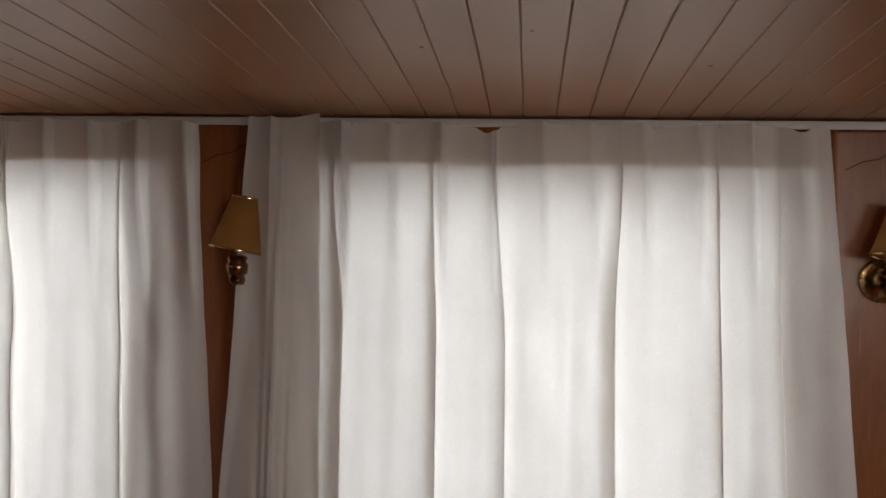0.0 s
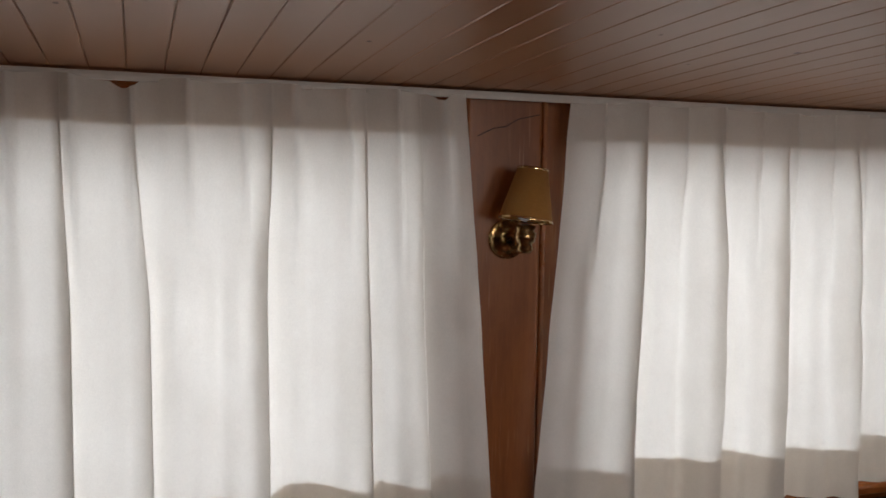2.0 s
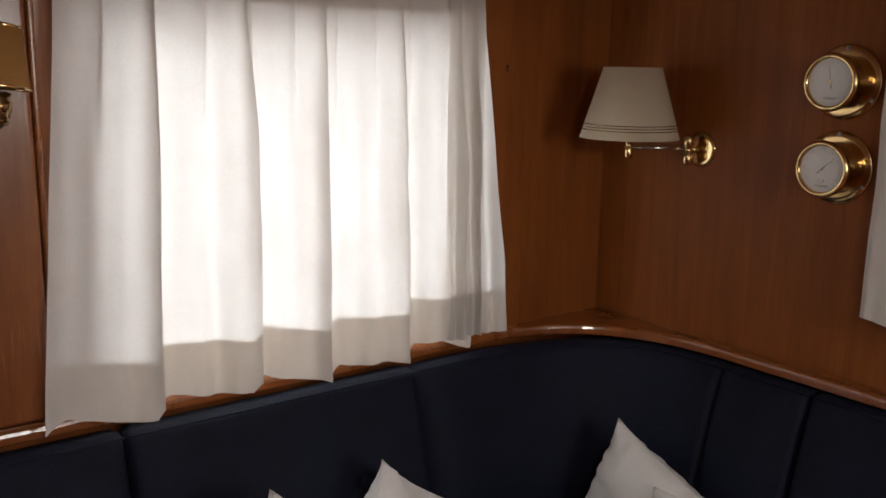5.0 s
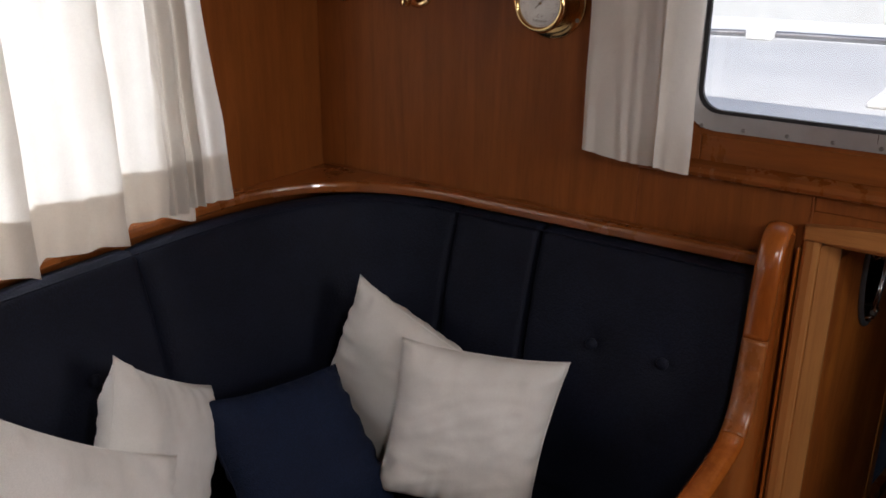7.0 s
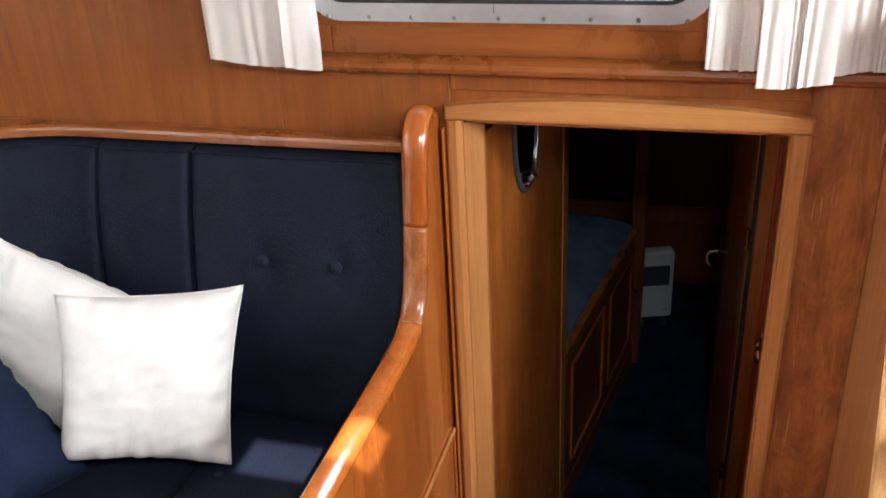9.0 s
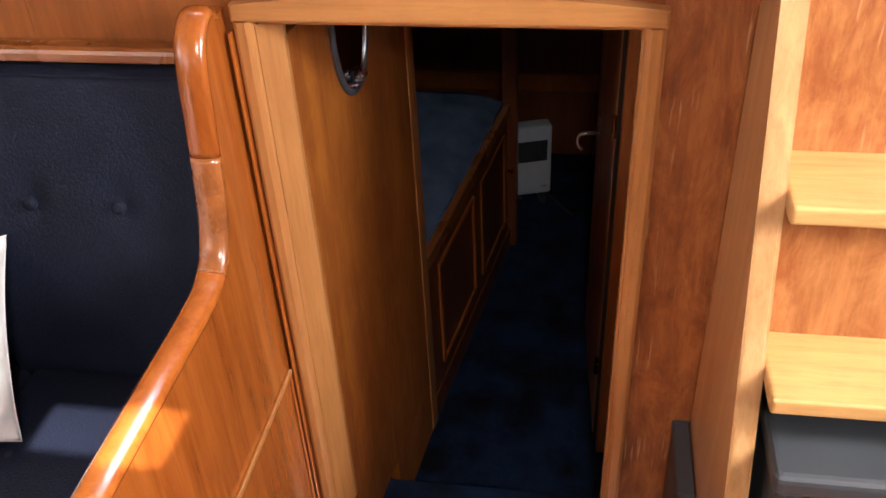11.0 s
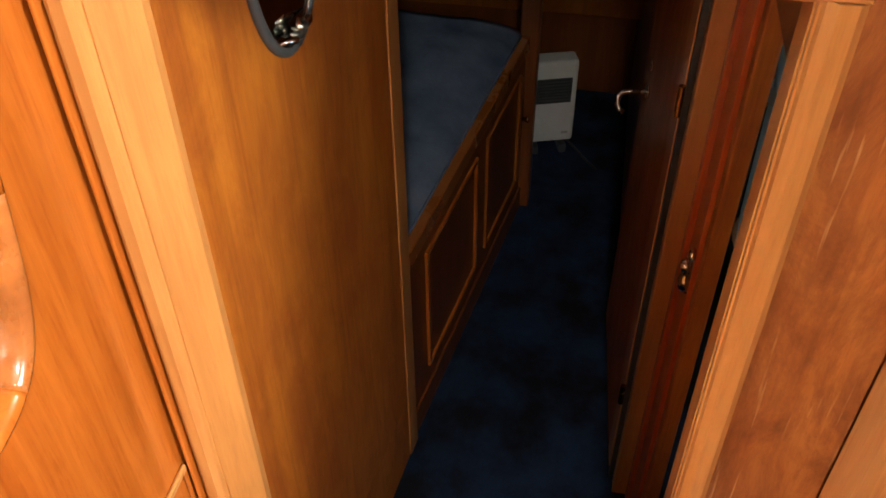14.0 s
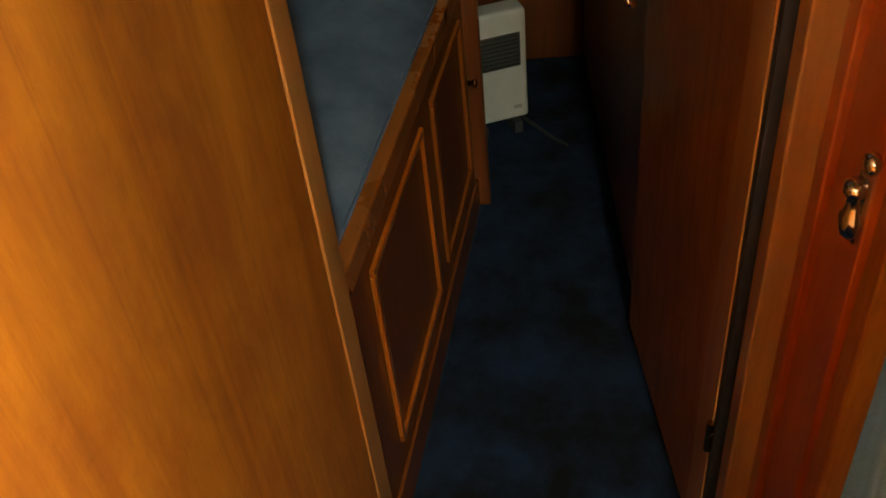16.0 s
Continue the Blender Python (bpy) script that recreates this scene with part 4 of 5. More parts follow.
pillow("blue cloth pillow lying low in the settee corner", (-0.670, -0.225, 0.800), (-0.350, -0.290, 0.765), (-0.02, -0.55, -0.55), (0.36, 0.34), 0.065, M_NAVY2, 5)


# companionway steps
steps = thing("companion_steps", "steep teak steps with pale worn treads beside the cabin door", "steps")


def stringer(y0, y1):
    pts = [(-0.005, 1.292), (-0.080, 1.312), (-0.108, 1.309), (-0.128, 1.292), (-0.143, 1.262), (-0.572, 0.0), (-0.005, 0.0)]
    return part("stringer", poly_bm(pts, "xz", y0, y1, 0.008, 3), M_STRINGER, steps, "pale worn stringer board")


stringer(-2.000, -1.966)
stringer(-2.60, -2.566)
TREADS = [(1.035, -0.262, -0.105), (0.80, -0.365, -0.215)]
for z_, xf, xb in TREADS:
    part("tread", box_bm(xf, xb, -2.5655, -2.0005, z_ - 0.028, z_, 0.006, 3), M_TREAD, steps, "pale worn wooden tread")
for (z0_, z1_, x_) in ((1.0355, 1.3215, -0.118), (0.8005, 1.0065, -0.228)):
    part("riser", box_bm(x_, x_ + 0.012, -2.5655, -2.0005, z0_, z1_), M_RISER, steps, "stained plywood riser")
sill = structure(thing("landing_sill", "teak sill board above the steps", ""))
part("sill_board", box_bm(-0.135, -0.0045, -2.60, -1.963, 1.322, 1.354, 0.005, 3), M_TRIM_Y, sill)
part("upper_board", box_bm(-0.128, -0.0045, -2.60, -1.963, 1.3575, 1.392, 0.004, 2), M_TRIM_Y, sill)
part("gap_back", box_bm(-0.020, -0.0045, -2.003, -1.963, 1.294, 1.3215), M_PANEL_RED, sill)
bin_ = thing("storage_box", "dark grey storage box standing under the companion steps", "box")
part("body", box_bm(-0.40, -0.02, -2.55, -2.02, 0.0, 0.66, 0.015, 3), M_GREYBLK, bin_)
part("lid", box_bm(-0.41, -0.015, -2.555, -2.015, 0.661, 0.70, 0.012, 3), M_GREYBLK, bin_, "dark grey lid")
case = thing("grey_case", "dark grey case standing beside the steps", "case")
part("shell", box_bm(-0.18, -0.006, -1.963, -1.935, 0.0, 0.36, 0.01, 3), M_GREYBLK, case)
part("lid", box_bm(-0.183, -0.004, -1.965, -1.933, 0.3605, 0.375, 0.004, 2), M_GREYBLK, case)


# wall lamps
def sconce(x, z, label):
    t = thing("wall_lamp", label, "wall lamp", "brass wall lamps")
    y = -0.036
    part("backplate", lathe_bm([(0.0, -0.002), (0.036, -0.001), (0.038, 0.003), (0.034, 0.006), (0.030, 0.005), (0.026, 0.010), (0.014, 0.014), (0.0, 0.016)], (x - 0.005, y, z - 0.038), (0, -1, 0), 32), M_BRASS_OLD, t, "round brass backplate", smooth=True)
    part("arm", tube_bm([(x - 0.005, y - 0.01, z - 0.038), (x - 0.006, y - 0.040, z - 0.058), (x - 0.002, y - 0.062, z - 0.055), (x, y - 0.072, z - 0.035)], 0.0075, 12), M_BRASS_OLD, t, smooth=True)
    part("socket", lathe_bm([(0.0, -0.048), (0.012, -0.048), (0.016, -0.040), (0.013, -0.032), (0.019, -0.028), (0.021, -0.012), (0.017, -0.008), (0.020, 0.0), (0.012, 0.004), (0.0, 0.005)], (x, y - 0.072, z - 0.012), (0.0, 0, 1), 28), M_BRASS_OLD, t, "turned brass lamp holder", smooth=True)
    cz = z
    r0, r1, h = 0.049, 0.028, 0.092
    prof = [(r0, 0.0), (r1, h), (r1 - 0.0012, h), (r0 - 0.0012, 0.0), (r0, 0.0)]
    sh = part("shade", lathe_bm(prof, (0, 0, 0), (0, 0, 1), 40), M_SHADE, t, "yellow cloth shade", smooth=True)
    sh.matrix_world = Matrix.Translation((x, y - 0.074, cz)) @ pose(0, 0, 0, -3, 9, 0)
    for rr, hh in ((r0, 0.0), (r1, h)):
        e = part("shade_edge", lathe_bm([(rr + 0.0012, -0.002), (rr + 0.0016, 0.0), (rr + 0.0008, 0.0022), (rr - 0.0016, 0.002), (rr - 0.0016, -0.002), (rr + 0.0012, -0.002)], (0, 0, hh), (0, 0, 1), 40), M_BRASS, t, "gilt shade edge", smooth=True)
        e.matrix_world = Matrix.Translation((x, y - 0.074, cz)) @ pose(0, 0, 0, -3, 9, 0)
    part("bulb", lathe_bm([(0.0, 0.0), (0.012, 0.006), (0.017, 0.03), (0.014, 0.055), (0.0, 0.07)], (x, y - 0.072, z - 0.004), (0, 0, 1), 20), M_WHITE, t, smooth=True)
    return t


sconce(-1.470, 1.716, "aged brass wall lamp with a yellow shade on the teak post")
sconce(-2.584, 1.706, "aged brass wall lamp partly hidden by a bunched curtain")

# swing-arm lamp in the corner
sl = thing("swing_arm_lamp", "brass swing-arm wall lamp with a cream striped shade", "wall lamp")
MY, MZ = -0.308, 1.574
part("backplate", lathe_bm([(0.0, -0.001), (0.040, 0.0), (0.042, 0.004), (0.037, 0.008), (0.030, 0.008), (0.0, 0.010)], (-0.001, MY + 0.0, MZ), (-1, 0, 0), 36), M_BRASS, sl, "round polished backplate", smooth=True)
part("pivot", lathe_bm([(0.0, -0.036), (0.010, -0.036), (0.0125, -0.030), (0.0125, -0.006), (0.010, -0.004), (0.010, 0.004), (0.0125, 0.006), (0.0125, 0.028), (0.009, 0.033), (0.0, 0.034)], (-0.038, MY + 0.012, MZ), (0, 0, 1), 24), M_BRASS, sl, "turned brass pivot", smooth=True)
part("bracket", tube_bm([(-0.006, MY, MZ), (-0.038, MY + 0.012, MZ)], 0.008, 12), M_BRASS, sl, smooth=True)
SX, SY, SZ = -0.160, -0.222, 1.600
part("swing_arm", tube_bm([(-0.038, MY + 0.012, MZ + 0.002), (SX, SY, MZ + 0.004)], 0.0042, 12), M_CHROME, sl, "thin metal arm", smooth=True)
part("holder", lathe_bm([(0.0, -0.028), (0.009, -0.028), (0.010, -0.024), (0.010, -0.002), (0.007, 0.002), (0.012, 0.010), (0.012, 0.04), (0.0, 0.045)], (SX, SY, MZ + 0.008), (0, 0, 1), 20), M_BRASS, sl, smooth=True)
R0, R1, HH = 0.114, 0.066, 0.160
part("shade", lathe_bm([(R0, 0.0), (R1, HH), (R1 - 0.0015, HH), (R0 - 0.0015, 0.0), (R0, 0.0)], (SX, SY, SZ), (0, 0, 1), 56), M_SHADE2, sl, "cream cloth cone shade", smooth=True)
for k_, hh in enumerate((0.020, 0.026, 0.032)):
    rr = R0 + (R1 - R0) * hh / HH
    part("stripe", lathe_bm([(rr + 0.0006, -0.0008), (rr + 0.0008, 0.0), (rr + 0.0002, 0.0008), (rr - 0.0006, 0.0), (rr + 0.0006, -0.0008)], (SX, SY, SZ + hh), (0, 0, 1), 56), M_BRASS_OLD, sl, "thin dark stripe")
part("spider", tube_bm([(SX - R1, SY, SZ + HH - 0.004), (SX, SY, SZ + HH - 0.012), (SX + R1, SY, SZ + HH - 0.004)], 0.0014, 6), M_BRASS, sl)


# brass instruments
def scaled(k, pts):
    return [(a * k, b_ * k) for a, b_ in pts]


def instrument(y, z, needle, words, label):
    t = thing("ship_instrument", label, "barometer", "brass instruments")
    S = 1.26
    part("flange", lathe_bm(scaled(S, [(0.0, 0.0), (0.058, 0.0), (0.060, 0.002), (0.058, 0.0045), (0.048, 0.006), (0.0, 0.006)]), (-0.0045, y, z), (-1, 0, 0), 48), M_BRASS, t, "polished brass mounting flange", smooth=True)
    part("case", lathe_bm(scaled(S, [(0.0425, 0.005), (0.0425, 0.040), (0.0452, 0.043), (0.046, 0.048), (0.0435, 0.053), (0.039, 0.054), (0.0368, 0.050), (0.0368, 0.046)]), (-0.0045, y, z), (-1, 0, 0), 48), M_BRASS, t, "deep round brass case", smooth=True)
    part("dial", lathe_bm(scaled(S, [(0.0, 0.0465), (0.0372, 0.0465), (0.0372, 0.044), (0.0, 0.044)]), (-0.0045, y, z), (-1, 0, 0), 48), M_DIAL, t, "white dial")
    bm = bmesh.new()
    xf = -0.0634
    for k in range(60):
        if 24 < k < 36:
            continue
        a = radians(90 - 6 * k)
        r0, r1, wd = (0.0345 if k % 5 == 0 else 0.0372), 0.0400, (0.0006 if k % 5 == 0 else 0.00035)
        d, s = Vector((0, math.cos(a), math.sin(a))), Vector((0, -math.sin(a), math.cos(a)))
        q = [Vector((xf, y, z)) + d * r0 + s * wd, Vector((xf, y, z)) + d * r1 + s * wd, Vector((xf, y, z)) + d * r1 - s * wd, Vector((xf, y, z)) + d * r0 - s * wd]
        bm.faces.new([bm.verts.new(p) for p in q])
    for k in range(60):
        a, a2 = radians(6 * k), radians(6 * k + 6)
        q = [Vector((xf, y + r * math.cos(w_), z + r * math.sin(w_))) for r, w_ in ((0.0425, a), (0.0430, a), (0.0430, a2), (0.0425, a2))]
        bm.faces.new([bm.verts.new(p) for p in q])
    part("scale", bm, M_INK, t, "printed scale marks")
    nd = Vector((0, needle[0], needle[1])).normalized()
    part("needle", tube_bm([Vector((-0.0650, y, z)) - nd * 0.014, Vector((-0.0650, y, z)) + nd * 0.034], [0.0010, 0.0003], 6), M_INK, t, "black pointer")
    part("hub", lathe_bm(scaled(S, [(0.0, 0.0495), (0.0022, 0.0490), (0.0025, 0.0466)]), (-0.0045, y, z), (-1, 0, 0), 14), M_BRASS, t)
    for txt, dz, sz in words:
        cu = bpy.data.curves.new("lettering", "FONT")
        cu.body, cu.size, cu.align_x, cu.extrude = txt, sz, "CENTER", 0.00005
        ob = new("lettering", cu)
        cu.materials.append(M_INK)
        ob.parent = t
        ob.matrix_world = Matrix.Translation((-0.0636, y, z + dz)) @ pose(0, 0, 0, 90, 0, -90)
    g = part("glass", lathe_bm(scaled(S, [(0.0, 0.0520), (0.028, 0.0515), (0.0375, 0.0505), (0.0375, 0.0498), (0.0, 0.0510)]), (-0.0045, y, z), (-1, 0, 0), 40), M_DIALGLASS, t, smooth=True)
    g.visible_shadow = False
    for a in (90, 210, 330):
        part("screw", lathe_bm(scaled(S, [(0.0, 0.0075), (0.003, 0.0068), (0.0035, 0.0055)]), (-0.0045, y + 0.068 * math.cos(radians(a)), z + 0.068 * math.sin(radians(a))), (-1, 0, 0), 12), M_STEEL, t)


GY = -0.650
instrument(GY, 1.566, (-0.72, 0.69), [("C F", -0.028, 0.010), ("THERMO", -0.037, 0.008)], "polished brass thermometer with a white dial")
instrument(GY, 1.738, (0.2, 1.0), [("HYGRO", -0.034, 0.008)], "polished brass hygrometer with a white dial")
hook = thing("hook_hole", "small dark screw hole with a keyhole slot in the panel", "screw hole")
part("plate", lathe_bm([(0.0, 0.0008), (0.0035, 0.0006), (0.004, 0.0)], (-0.345, -0.0003, 1.757), (0, -1, 0), 14), M_DARK, hook)
part("slot", box_bm(-0.3468, -0.3432, -0.0012, -0.0003, 1.745, 1.755), M_DARK, hook)

# open cabin door leaf
leaf = thing("cabin_door", "varnished teak door swung open into the forward cabin", "door")
leaf["kind"] = "structure"
leaf.matrix_world = pose(0.046, -1.2395, 0, 0, 0, -6.6)
part("door_panel", box_bm(0.004, 0.578, -0.024, 0.0, -0.19, 1.12), M_LEAF, leaf, "grained teak door panel")
part("edge_strip", box_bm(0.5785, 0.628, -0.027, 0.001, -0.40, 1.12, 0.002, 2), M_CASE_Z, leaf, "pale edge strip")
n_ = 40
OX, OZ, ORX, ORZ = 0.256, 1.052, 0.092, 0.158


def oval(k, n=48):
    return [(OX + ORX * k * math.cos(2 * math.pi * i / n), OZ + (ORZ - ORX * (1 - k)) * math.sin(2 * math.pi * i / n)) for i in range(n)]


part("lower_panel", box_bm(0.272, 0.578, -0.024, 0.0, -0.40, -0.191), M_LEAF, leaf)
part("mirror", poly_bm(oval(0.86), "xz", -0.0285, -0.0245), M_MIRROR, leaf, "small oval mirror")
part("mirror_frame", tube_bm([(p[0], -0.0275, p[1]) for p in oval(0.93)], 0.0068, 10, closed=True), M_GREYBLK, leaf, "dark glossy oval mirror frame", smooth=True)
part("inner_bead", tube_bm([(p[0], -0.0300, p[1]) for p in oval(0.86)], 0.0018, 6, closed=True), M_CHROME, leaf, "thin bright bead of the mirror", smooth=True)


def spray(cz, flip):
    """A small cast spray of leaves across the rim of the mirror."""
    t = part("ornament", lathe_bm([(0.0, -0.006), (0.008, -0.004), (0.010, 0.0), (0.006, 0.006), (0.0, 0.009)], (OX, -0.038, cz), (0, -1, 0), 16), M_PEWTER, leaf, "dark cast metal spray", smooth=True)
    for k in range(7):
        a = math.radians(200 + 23 * k) if flip else math.radians(20 + 23 * k)
        ln = 0.030 + 0.010 * math.cos(k * 2.1)
        tip = (OX + ln * 1.25 * math.cos(a), -0.034 - 0.003 * (k % 2), cz - flip * 0.004 + ln * 0.5 * math.sin(a))
        mid = (OX + ln * 0.55 * math.cos(a + 0.25), -0.042, cz + ln * 0.30 * math.sin(a + 0.25))
        part("leaf_blade", tube_bm([(OX, -0.038, cz), mid, tip], [0.003, 0.0055, 0.0012], 8), M_CHROME if k % 3 == 0 else M_PEWTER, t, smooth=True)


spray(OZ - ORZ * 0.82, 0)
spray(OZ + 0.02, 1)

# forward cabin
FL = -0.467
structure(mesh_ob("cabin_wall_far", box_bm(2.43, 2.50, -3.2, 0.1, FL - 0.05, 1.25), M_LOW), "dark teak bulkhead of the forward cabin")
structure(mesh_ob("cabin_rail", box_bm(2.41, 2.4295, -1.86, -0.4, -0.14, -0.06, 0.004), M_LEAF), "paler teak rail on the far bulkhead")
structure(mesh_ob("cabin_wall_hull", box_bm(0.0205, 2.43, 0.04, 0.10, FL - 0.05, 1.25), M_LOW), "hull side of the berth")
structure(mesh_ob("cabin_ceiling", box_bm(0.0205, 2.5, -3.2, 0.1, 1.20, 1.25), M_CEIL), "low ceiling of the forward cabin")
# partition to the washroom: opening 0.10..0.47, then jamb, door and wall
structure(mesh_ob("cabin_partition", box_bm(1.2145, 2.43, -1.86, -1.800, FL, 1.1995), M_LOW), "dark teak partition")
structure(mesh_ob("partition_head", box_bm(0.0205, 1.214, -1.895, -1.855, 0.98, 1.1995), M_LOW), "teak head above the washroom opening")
structure(mesh_ob("washroom_wall", box_bm(0.0205, 2.5, -3.2, -3.15, FL, 1.1995), M_WHITE), "white washroom wall")
jb = thing("washroom_frame", "red mahogany jamb beside the washroom opening", "door frame")
jb["kind"] = "structure"
part("jamb_board", box_bm(0.524, 0.612, -1.905, -1.865, FL, 0.98, 0.002, 2), M_RED, jb, "glossy red mahogany board")
part("jamb_edge", box_bm(0.488, 0.5225, -1.903, -1.873, FL, 0.98, 0.003, 2), M_LEAF, jb)
part("jamb_strip", box_bm(0.6135, 0.641, -1.903, -1.855, FL, 0.98, 0.003, 2), M_RED, jb)
part("stop_strip", box_bm(0.6425, 0.677, -1.893, -1.823, FL, 0.98, 0.003, 2), M_CASE_Z, jb, "pale strip beside the gap")
lk = part("lock_case", lathe_bm([(0.0, -0.034), (0.008, -0.033), (0.0125, -0.026), (0.0135, -0.008), (0.009, 0.002), (0.0085, 0.016), (0.0125, 0.022), (0.011, 0.030), (0.0, 0.034)], (0.538, -1.858, 0.376), (0, 0.10, 1), 20), M_CHROME, jb, "worn chrome latch", smooth=True)
part("latch_plate", box_bm(0.528, 0.550, -1.8648, -1.8615, 0.338, 0.414, 0.004, 3), M_CHROME, lk)
part("lock_knob", lathe_bm([(0.0, 0.0), (0.010, 0.0), (0.012, 0.004), (0.010, 0.010), (0.0, 0.012)], (0.530, -1.8648, 0.432), (0, 1, 0), 18), M_CHROME, jb, "chrome turn knob", smooth=True)
# black strip added to paint the deep shade of the door gap
part("seal", box_bm(0.6880, 0.7020, -1.846, -1.8135, FL, 0.98), M_RUBBER, jb, "black strip standing in for the shade in the door gap")
wd = thing("washroom_door", "varnished teak door with a chrome handle, slightly ajar", "door")
wd["kind"] = "structure"
wd.matrix_world = pose(0.703, -1.812, 0, 0, 0, 3.9)
part("door_panel", box_bm(0.0625, 0.522, -0.028, 0.0, FL + 0.02, 0.97), M_LEAF, wd)
part("edge_strip", box_bm(0.0, 0.062, -0.029, 0.001, FL + 0.02, 0.97, 0.002, 2), M_CASE_Z, wd, "pale edge strip")
hp = (0.408, 0.376)
part("rose", lathe_bm([(0.0, 0.0), (0.018, 0.0), (0.018, 0.004), (0.012, 0.007), (0.0, 0.008)], (hp[0], 0.0005, hp[1]), (0, 1, 0), 24), M_CHROME, wd, "round chrome rose", smooth=True)
part("door_handle", tube_bm([(hp[0], 0.004, hp[1]), (hp[0] - 0.002, 0.040, hp[1]), (hp[0] - 0.002, 0.056, hp[1] - 0.003), (hp[0] - 0.004, 0.064, hp[1] - 0.014), (hp[0] - 0.008, 0.066, hp[1] - 0.030), (hp[0] - 0.012, 0.060, hp[1] - 0.042), (hp[0] - 0.014, 0.050, hp[1] - 0.047)], 0.0062, 12), M_CHROME, wd, "curved chrome lever handle", smooth=True)
part("key_rose", lathe_bm([(0.0, 0.0), (0.012, 0.0), (0.012, 0.003), (0.0, 0.006)], (hp[0] + 0.01, 0.0005, hp[1] + 0.06), (0, 1, 0), 20), M_CHROME, wd, smooth=True)
for hz in (-0.160, 0.62):
    part("hinge", lathe_bm([(0.0, -0.03), (0.006, -0.03), (0.006, 0.03), (0.0, 0.03)], (-0.004, 0.004, hz), (0, 0, 1), 14), M_BRASS_OLD, wd, "dark hinge")

# berth with its front panels
berth = thing("berth", "teak berth box with framed front panels under a grey-blue cover", "berth")
BA = math.atan(0.153)
berth.matrix_world = pose(0.833, -1.336, -0.047, 0, 0, -math.degrees(BA))
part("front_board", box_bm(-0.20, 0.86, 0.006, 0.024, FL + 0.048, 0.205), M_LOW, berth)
part("top_rail", box_bm(-0.20, 0.86, -0.004, 0.03, 0.165, 0.212, 0.005, 3), M_TRIM_X, berth, "glossy teak top rail")


def framed(x0, x1, z0, z1, mat):
    w = 0.014
    for q in ((x0, x1, z1 - w, z1), (x0, x1, z0, z0 + w), (x0, x0 + w, z0 + w + 0.0005, z1 - w - 0.0005), (x1 - w, x1, z0 + w + 0.0005, z1 - w - 0.0005)):
        part("panel_moulding", box_bm(q[0], q[1], -0.003, 0.0055, q[2], q[3], 0.0025, 2), mat, berth, "panel moulding")


framed(0.0, 0.385, -0.272, 0.120, M_ARM)
framed(0.470, 0.80, -0.272, 0.120, M_PANEL)
part("knob", lathe_bm([(0.0, 0.0), (0.006, 0.0), (0.005, 0.008), (0.010, 0.014), (0.010, 0.020), (0.0, 0.024)], (0.822, -0.002, -0.045), (0, -1, 0), 18), M_BRASS, berth, "small brass knob", smooth=True)
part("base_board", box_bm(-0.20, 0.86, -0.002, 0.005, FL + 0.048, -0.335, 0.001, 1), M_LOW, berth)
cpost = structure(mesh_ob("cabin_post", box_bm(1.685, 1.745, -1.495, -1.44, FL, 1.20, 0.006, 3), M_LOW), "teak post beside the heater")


def cover_bm():
    bm = bmesh.new()
    N, M = 70, 40
    top = []
    for j in range(M + 1):
        row = []
        for i in range(N + 1):
            x = 0.28 + 1.45 * i / N
            ye = -1.322 - 0.153 * (x - 0.869)
            y = ye + (0.03 - ye) * j / M
            f = j / M
            z = 0.216 + 0.035 * min(1, f * 9) ** 0.5 + 0.012 * noise.noise(Vector((x * 5, y * 5, 1))) + 0.006 * noise.noise(Vector((x * 17, y * 17, 4)))
            if j == 0:
                z = 0.2135
            row.append(bm.verts.new((x, y, z)))
        top.append(row)
    for j in range(M):
        for i in range(N):
            bm.faces.new((top[j][i], top[j][i + 1], top[j + 1][i + 1], top[j + 1][i]))
    r = bmesh.ops.extrude_face_region(bm, geom=list(bm.faces))
    for v in r["geom"]:
        if isinstance(v, bmesh.types.BMVert):
            v.co.z = 0.206 + (v.co.z - 0.206) * 0.02
    return bm


bc = thing("bed_cover", "rumpled grey-blue cover spread over the berth", "bed cover", loc=(-0.034, 0.008, -0.047))
part("cover", cover_bm(), M_QUILT, bc, smooth=True)

fe = [(0.30 + 1.40 * k / 40, -1.324 - 0.153 * (0.30 + 1.40 * k / 40 - 0.869), 0.216) for k in range(41)]
part("hem", tube_bm(fe, 0.0035, 6), M_QUILT, bc, "stitched front hem", smooth=True)

# heater
ht = thing("heater", "white panel heater with a dark grille on the far bulkhead", "heater")
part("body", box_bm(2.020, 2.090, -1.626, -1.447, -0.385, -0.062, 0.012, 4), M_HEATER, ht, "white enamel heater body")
part("grille", box_bm(2.0165, 2.0195, -1.606, -1.462, -0.222, -0.125, 0.001, 1), M_GREYBLK, ht, "dark inset grille")
for k in range(8):
    part("slat", box_bm(2.0135, 2.0163, -1.604, -1.464, -0.216 + 0.0118 * k, -0.2125 + 0.0118 * k, 0.0005, 1), M_RUBBER, ht)
part("badge", box_bm(2.0180, 2.0198, -1.606, -1.582, -0.352, -0.342, 0.0005, 1), M_STEEL, ht)
part("foot", box_bm(2.0, 2.09, -1.60, -1.575, -0.4205, -0.386, 0.003), M_GREYBLK, ht, "dark foot")
part("foot", box_bm(2.0, 2.09, -1.50, -1.475, -0.4205, -0.386, 0.003), M_GREYBLK, ht, "dark foot")
part("cable", tube_bm([(2.06, -1.60, -0.39), (2.0, -1.64, -0.414), (1.93, -1.66, -0.415), (1.88, -1.68, -0.415)], 0.004, 8), M_RUBBER, ht, "black cable on the carpet", smooth=True)

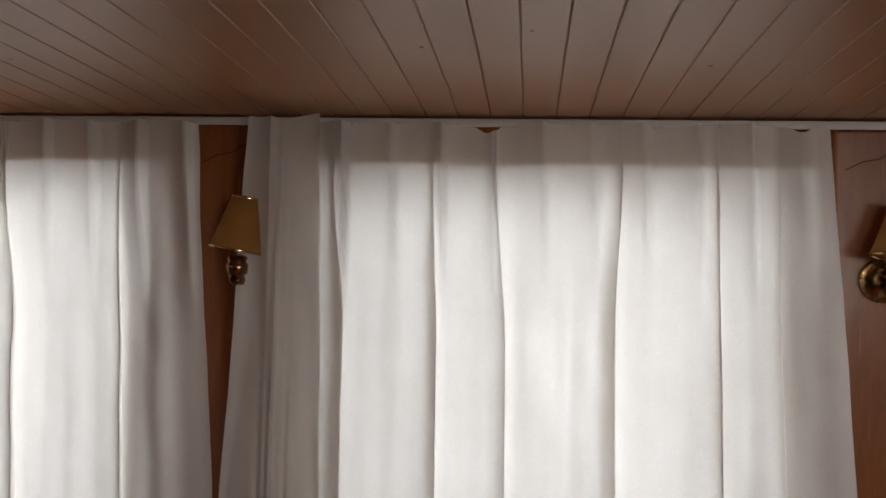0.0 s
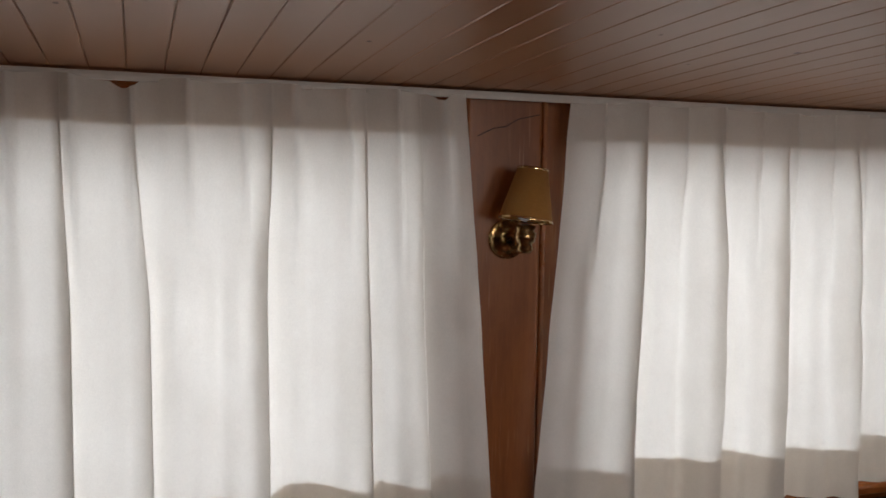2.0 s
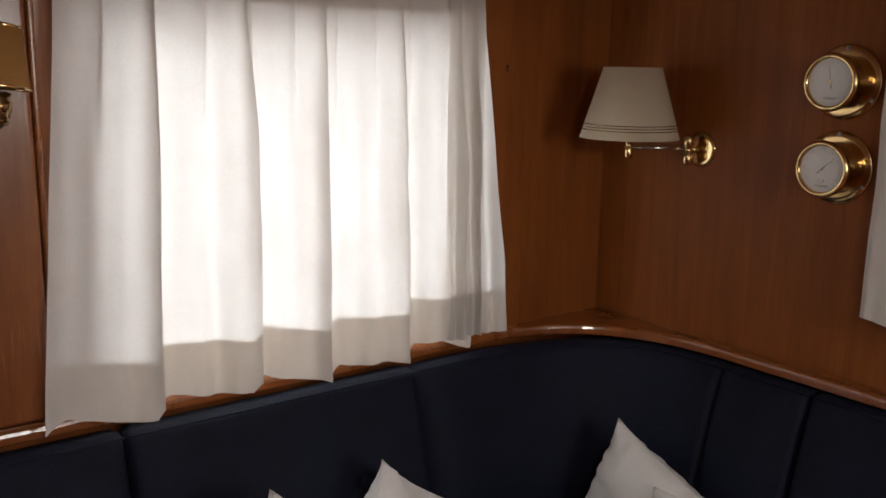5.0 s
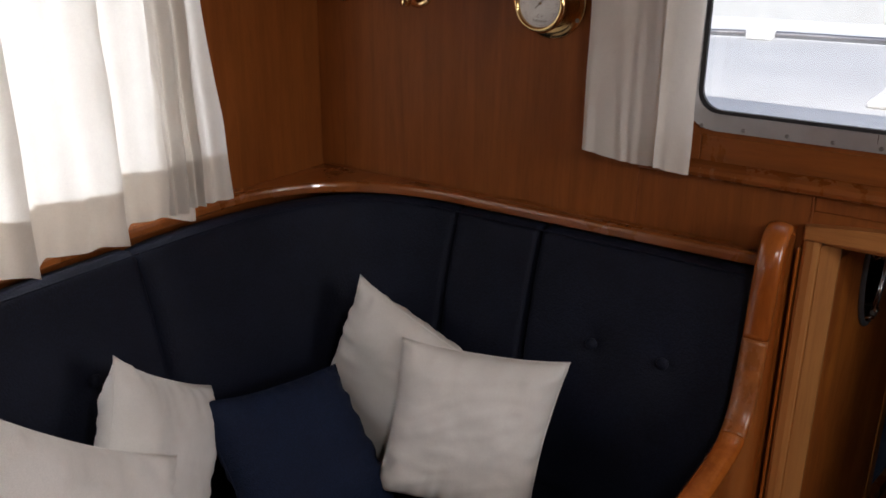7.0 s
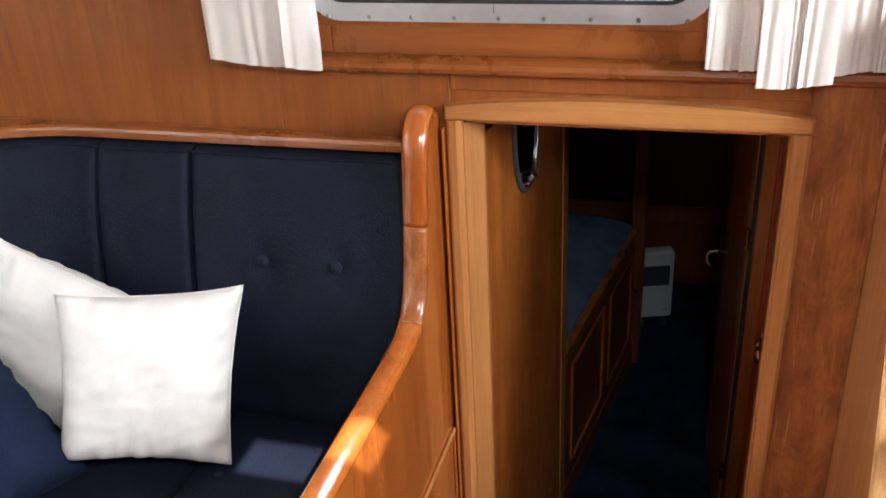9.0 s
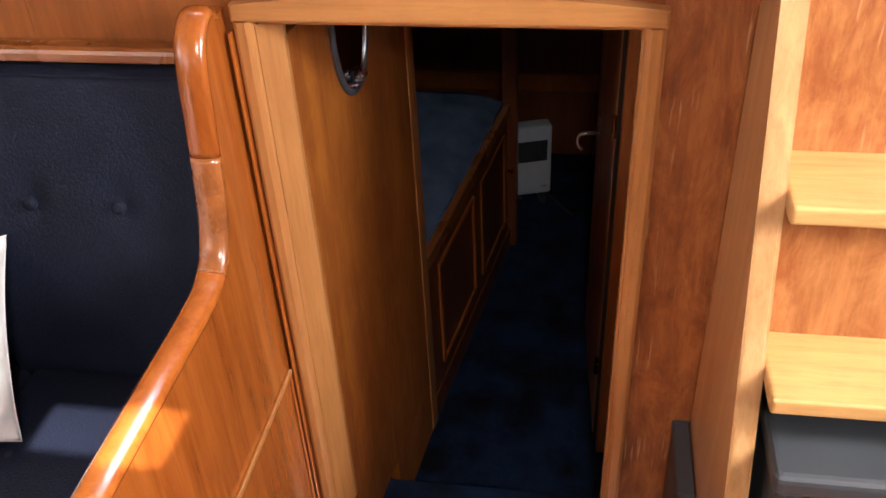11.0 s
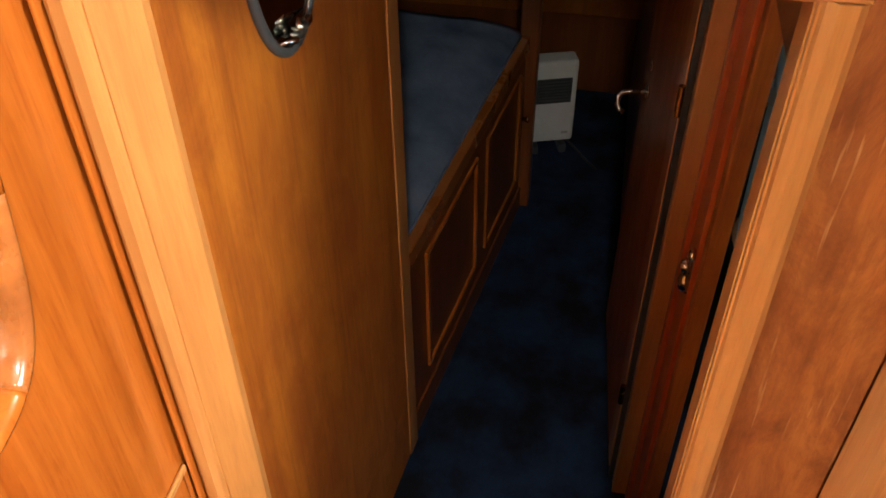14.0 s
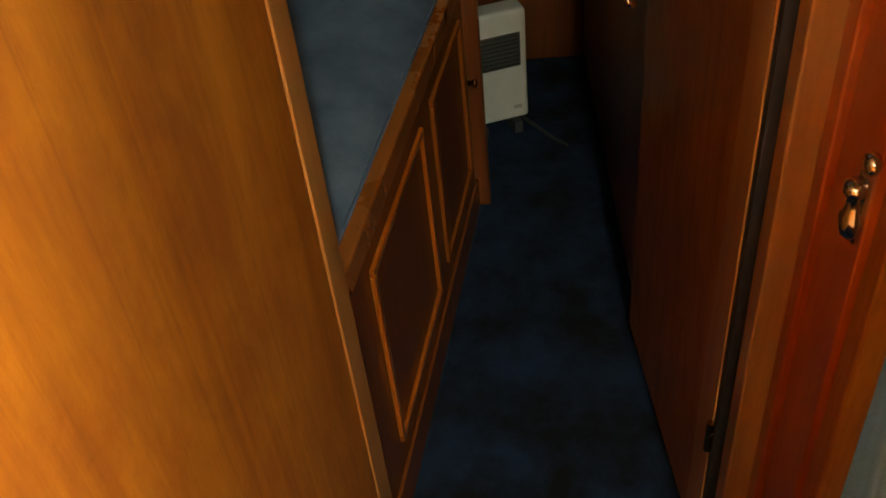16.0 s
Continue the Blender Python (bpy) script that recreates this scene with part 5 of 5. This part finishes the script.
ht.matrix_world = pose(1.985, -1.440, -0.046, 0, 0, 18) @ pose(-2.020, 1.447, 0)

# washroom: toilet and tied curtain
wc = thing("toilet", "cream ceramic toilet with its seat and lid raised", "toilet")
wc.matrix_world = pose(1.20, -2.27, -0.047, 0, 0, 205)


def ellipse(rx, ry, cy, z, n=40):
    return [(rx * math.cos(2 * math.pi * k / n), cy + ry * math.sin(2 * math.pi * k / n), z) for k in range(n)]


def loft(rings, close=True):
    bm = bmesh.new()
    R = [[bm.verts.new(p) for p in r] for r in rings]
    for A, B in zip(R, R[1:]):
        for k in range(len(A)):
            bm.faces.new((A[k], A[(k + 1) % len(A)], B[(k + 1) % len(B)], B[k]))
    if close:
        bm.faces.new(R[0][::-1])
        bm.faces.new(R[-1])
    return bm


part("bowl", loft([ellipse(0.10, 0.13, 0.03, FL + 0.0475), ellipse(0.09, 0.12, 0.03, -0.30), ellipse(0.14, 0.18, 0, -0.12), ellipse(0.175, 0.215, 0, -0.045), ellipse(0.18, 0.22, 0, -0.03),
                   ellipse(0.13, 0.165, 0, -0.03), ellipse(0.11, 0.14, 0, -0.09), ellipse(0.05, 0.06, 0, -0.2)]), M_CERAMIC, wc, smooth=True)
part("seat", loft([ellipse(0.180, 0.220, 0, -0.026), ellipse(0.186, 0.226, 0, -0.016), ellipse(0.180, 0.220, 0, -0.006), ellipse(0.120, 0.152, 0, -0.006), ellipse(0.112, 0.144, 0, -0.016), ellipse(0.118, 0.150, 0, -0.026), ellipse(0.180, 0.220, 0, -0.026)], False), M_CERAMIC, wc, "cream seat ring", smooth=True)
part("lid", loft([[(x * 1.0, 0.235 + d, 0.22 + (y * 1.0)) for x, y, _ in ellipse(rr * 0.185, rr * 0.225, 0, 0)] for rr, d in ((0.9, -0.004), (1.0, 0.0), (1.0, 0.012), (0.9, 0.018))]), M_CERAMIC, wc, "raised cream lid", smooth=True)


def gathered(path, seg=72):
    """A gathered hanging cloth: rows of (x, y, z, half width, half depth, fold depth)."""
    bm = bmesh.new()
    R = []
    for (x, y, z, a, b2, f) in path:
        ring = []
        for k in range(seg):
            w_ = 2 * math.pi * k / seg
            g = 1 + f * math.sin(w_ * 11 + z * 2.0) * 0.5 + f * 0.4 * math.sin(w_ * 5 + 1 + z * 4)
            ring.append(bm.verts.new((x + a * g * math.cos(w_), y + b2 * g * math.sin(w_), z)))
        R.append(ring)
    for A, B in zip(R, R[1:]):
        for k in range(seg):
            bm.faces.new((A[k], A[(k + 1) % seg], B[(k + 1) % seg], B[k]))
    return bm


def rows(keys, n=8):
    out = []
    for a, b2 in zip(keys, keys[1:]):
        for k in range(n):
            t = k / n
            t = t * t * (3 - 2 * t)
            out.append(tuple(p + (q - p) * t for p, q in zip(a, b2)))
    return out + [keys[-1]]


tc = thing("washroom_curtain", "pale blue cloth curtain tied together at the washroom", "curtain")
part("cloth", gathered(rows([(0.60, -1.96, 0.97, 0.060, 0.035, 0.25), (0.598, -1.955, 0.76, 0.040, 0.026, 0.14), (0.595, -1.952, 0.716, 0.031, 0.022, 0.08), (0.59, -1.958, 0.67, 0.045, 0.028, 0.16), (0.585, -1.970, 0.47, 0.066, 0.034, 0.20), (0.592, -1.976, 0.25, 0.046, 0.026, 0.14), (0.595, -1.978, 0.207, 0.034, 0.024, 0.08),
                             (0.590, -1.98, 0.16, 0.050, 0.030, 0.18), (0.555, -1.985, -0.44, 0.090, 0.042, 0.3)])), M_TOWEL, tc, smooth=True)
for tx, ty, tz, tr in ((0.595, -1.978, 0.207, 0.036), (0.595, -1.952, 0.716, 0.033)):
    part("tie_band", lathe_bm([(tr - 0.004, -0.012), (tr, -0.006), (tr, 0.006), (tr - 0.004, 0.012)], (tx, ty, tz), (0, 0, 1), 30), M_TOWEL, tc, "cloth tie band", smooth=True)

# outside: foredeck and water
deck = structure(thing("foredeck", "white foredeck seen through the front window", ""))
part("deck", poly_bm([(0.06, -4.0), (0.06, 1.5), (1.1, 1.35), (1.6, 0.5), (1.95, -0.6), (2.05, -1.5), (1.9, -2.6), (1.3, -4.0)], "xy", 1.24, 1.28), M_MARK, deck)
part("bow_deck", poly_bm([(0.5, -3.9), (0.5, 1.45), (1.9, 1.2), (2.7, 0.3), (2.9, -1.5), (2.7, -3.3), (1.9, -3.9)], "xy", 1.2505, 1.270), M_DECK, deck)
part("toe_rail", tube_bm([(1.1, 1.34, 1.30), (1.59, 0.5, 1.30), (1.94, -0.6, 1.30), (2.04, -1.5, 1.30), (1.89, -2.6, 1.30), (1.3, -3.98, 1.30)], 0.013, 10), M_STEEL, deck, "grey toe rail", smooth=True)
part("fairlead", box_bm(1.88, 1.96, -0.60, -0.50, 1.281, 1.318, 0.008, 3), M_DECK, deck, "white mooring fairlead")
part("hatch_rim", box_bm(0.75, 1.25, -1.65, -1.15, 1.281, 1.296, 0.006, 2), M_DECK, deck)
boat = thing("moored_boat", "white hull of another boat moored ahead on the water", "boat")
part("hull", poly_bm([(6.4, -1.25), (5.9, -0.4), (5.6, 0.6), (5.5, 1.55), (5.9, 1.62), (9.5, 1.62), (9.5, -1.25)], "xz", -9.0, 9.0, 0.05, 3), M_DECK, boat)
part("deckhouse", box_bm(6.6, 9.0, -6.5, 6.5, 1.622, 2.9, 0.12, 4), M_DECK, boat, "white deckhouse")
structure(mesh_ob("water", box_bm(-300, 300, -300, 300, -1.3, -1.2), M_WATER), "calm grey water out to the horizon")
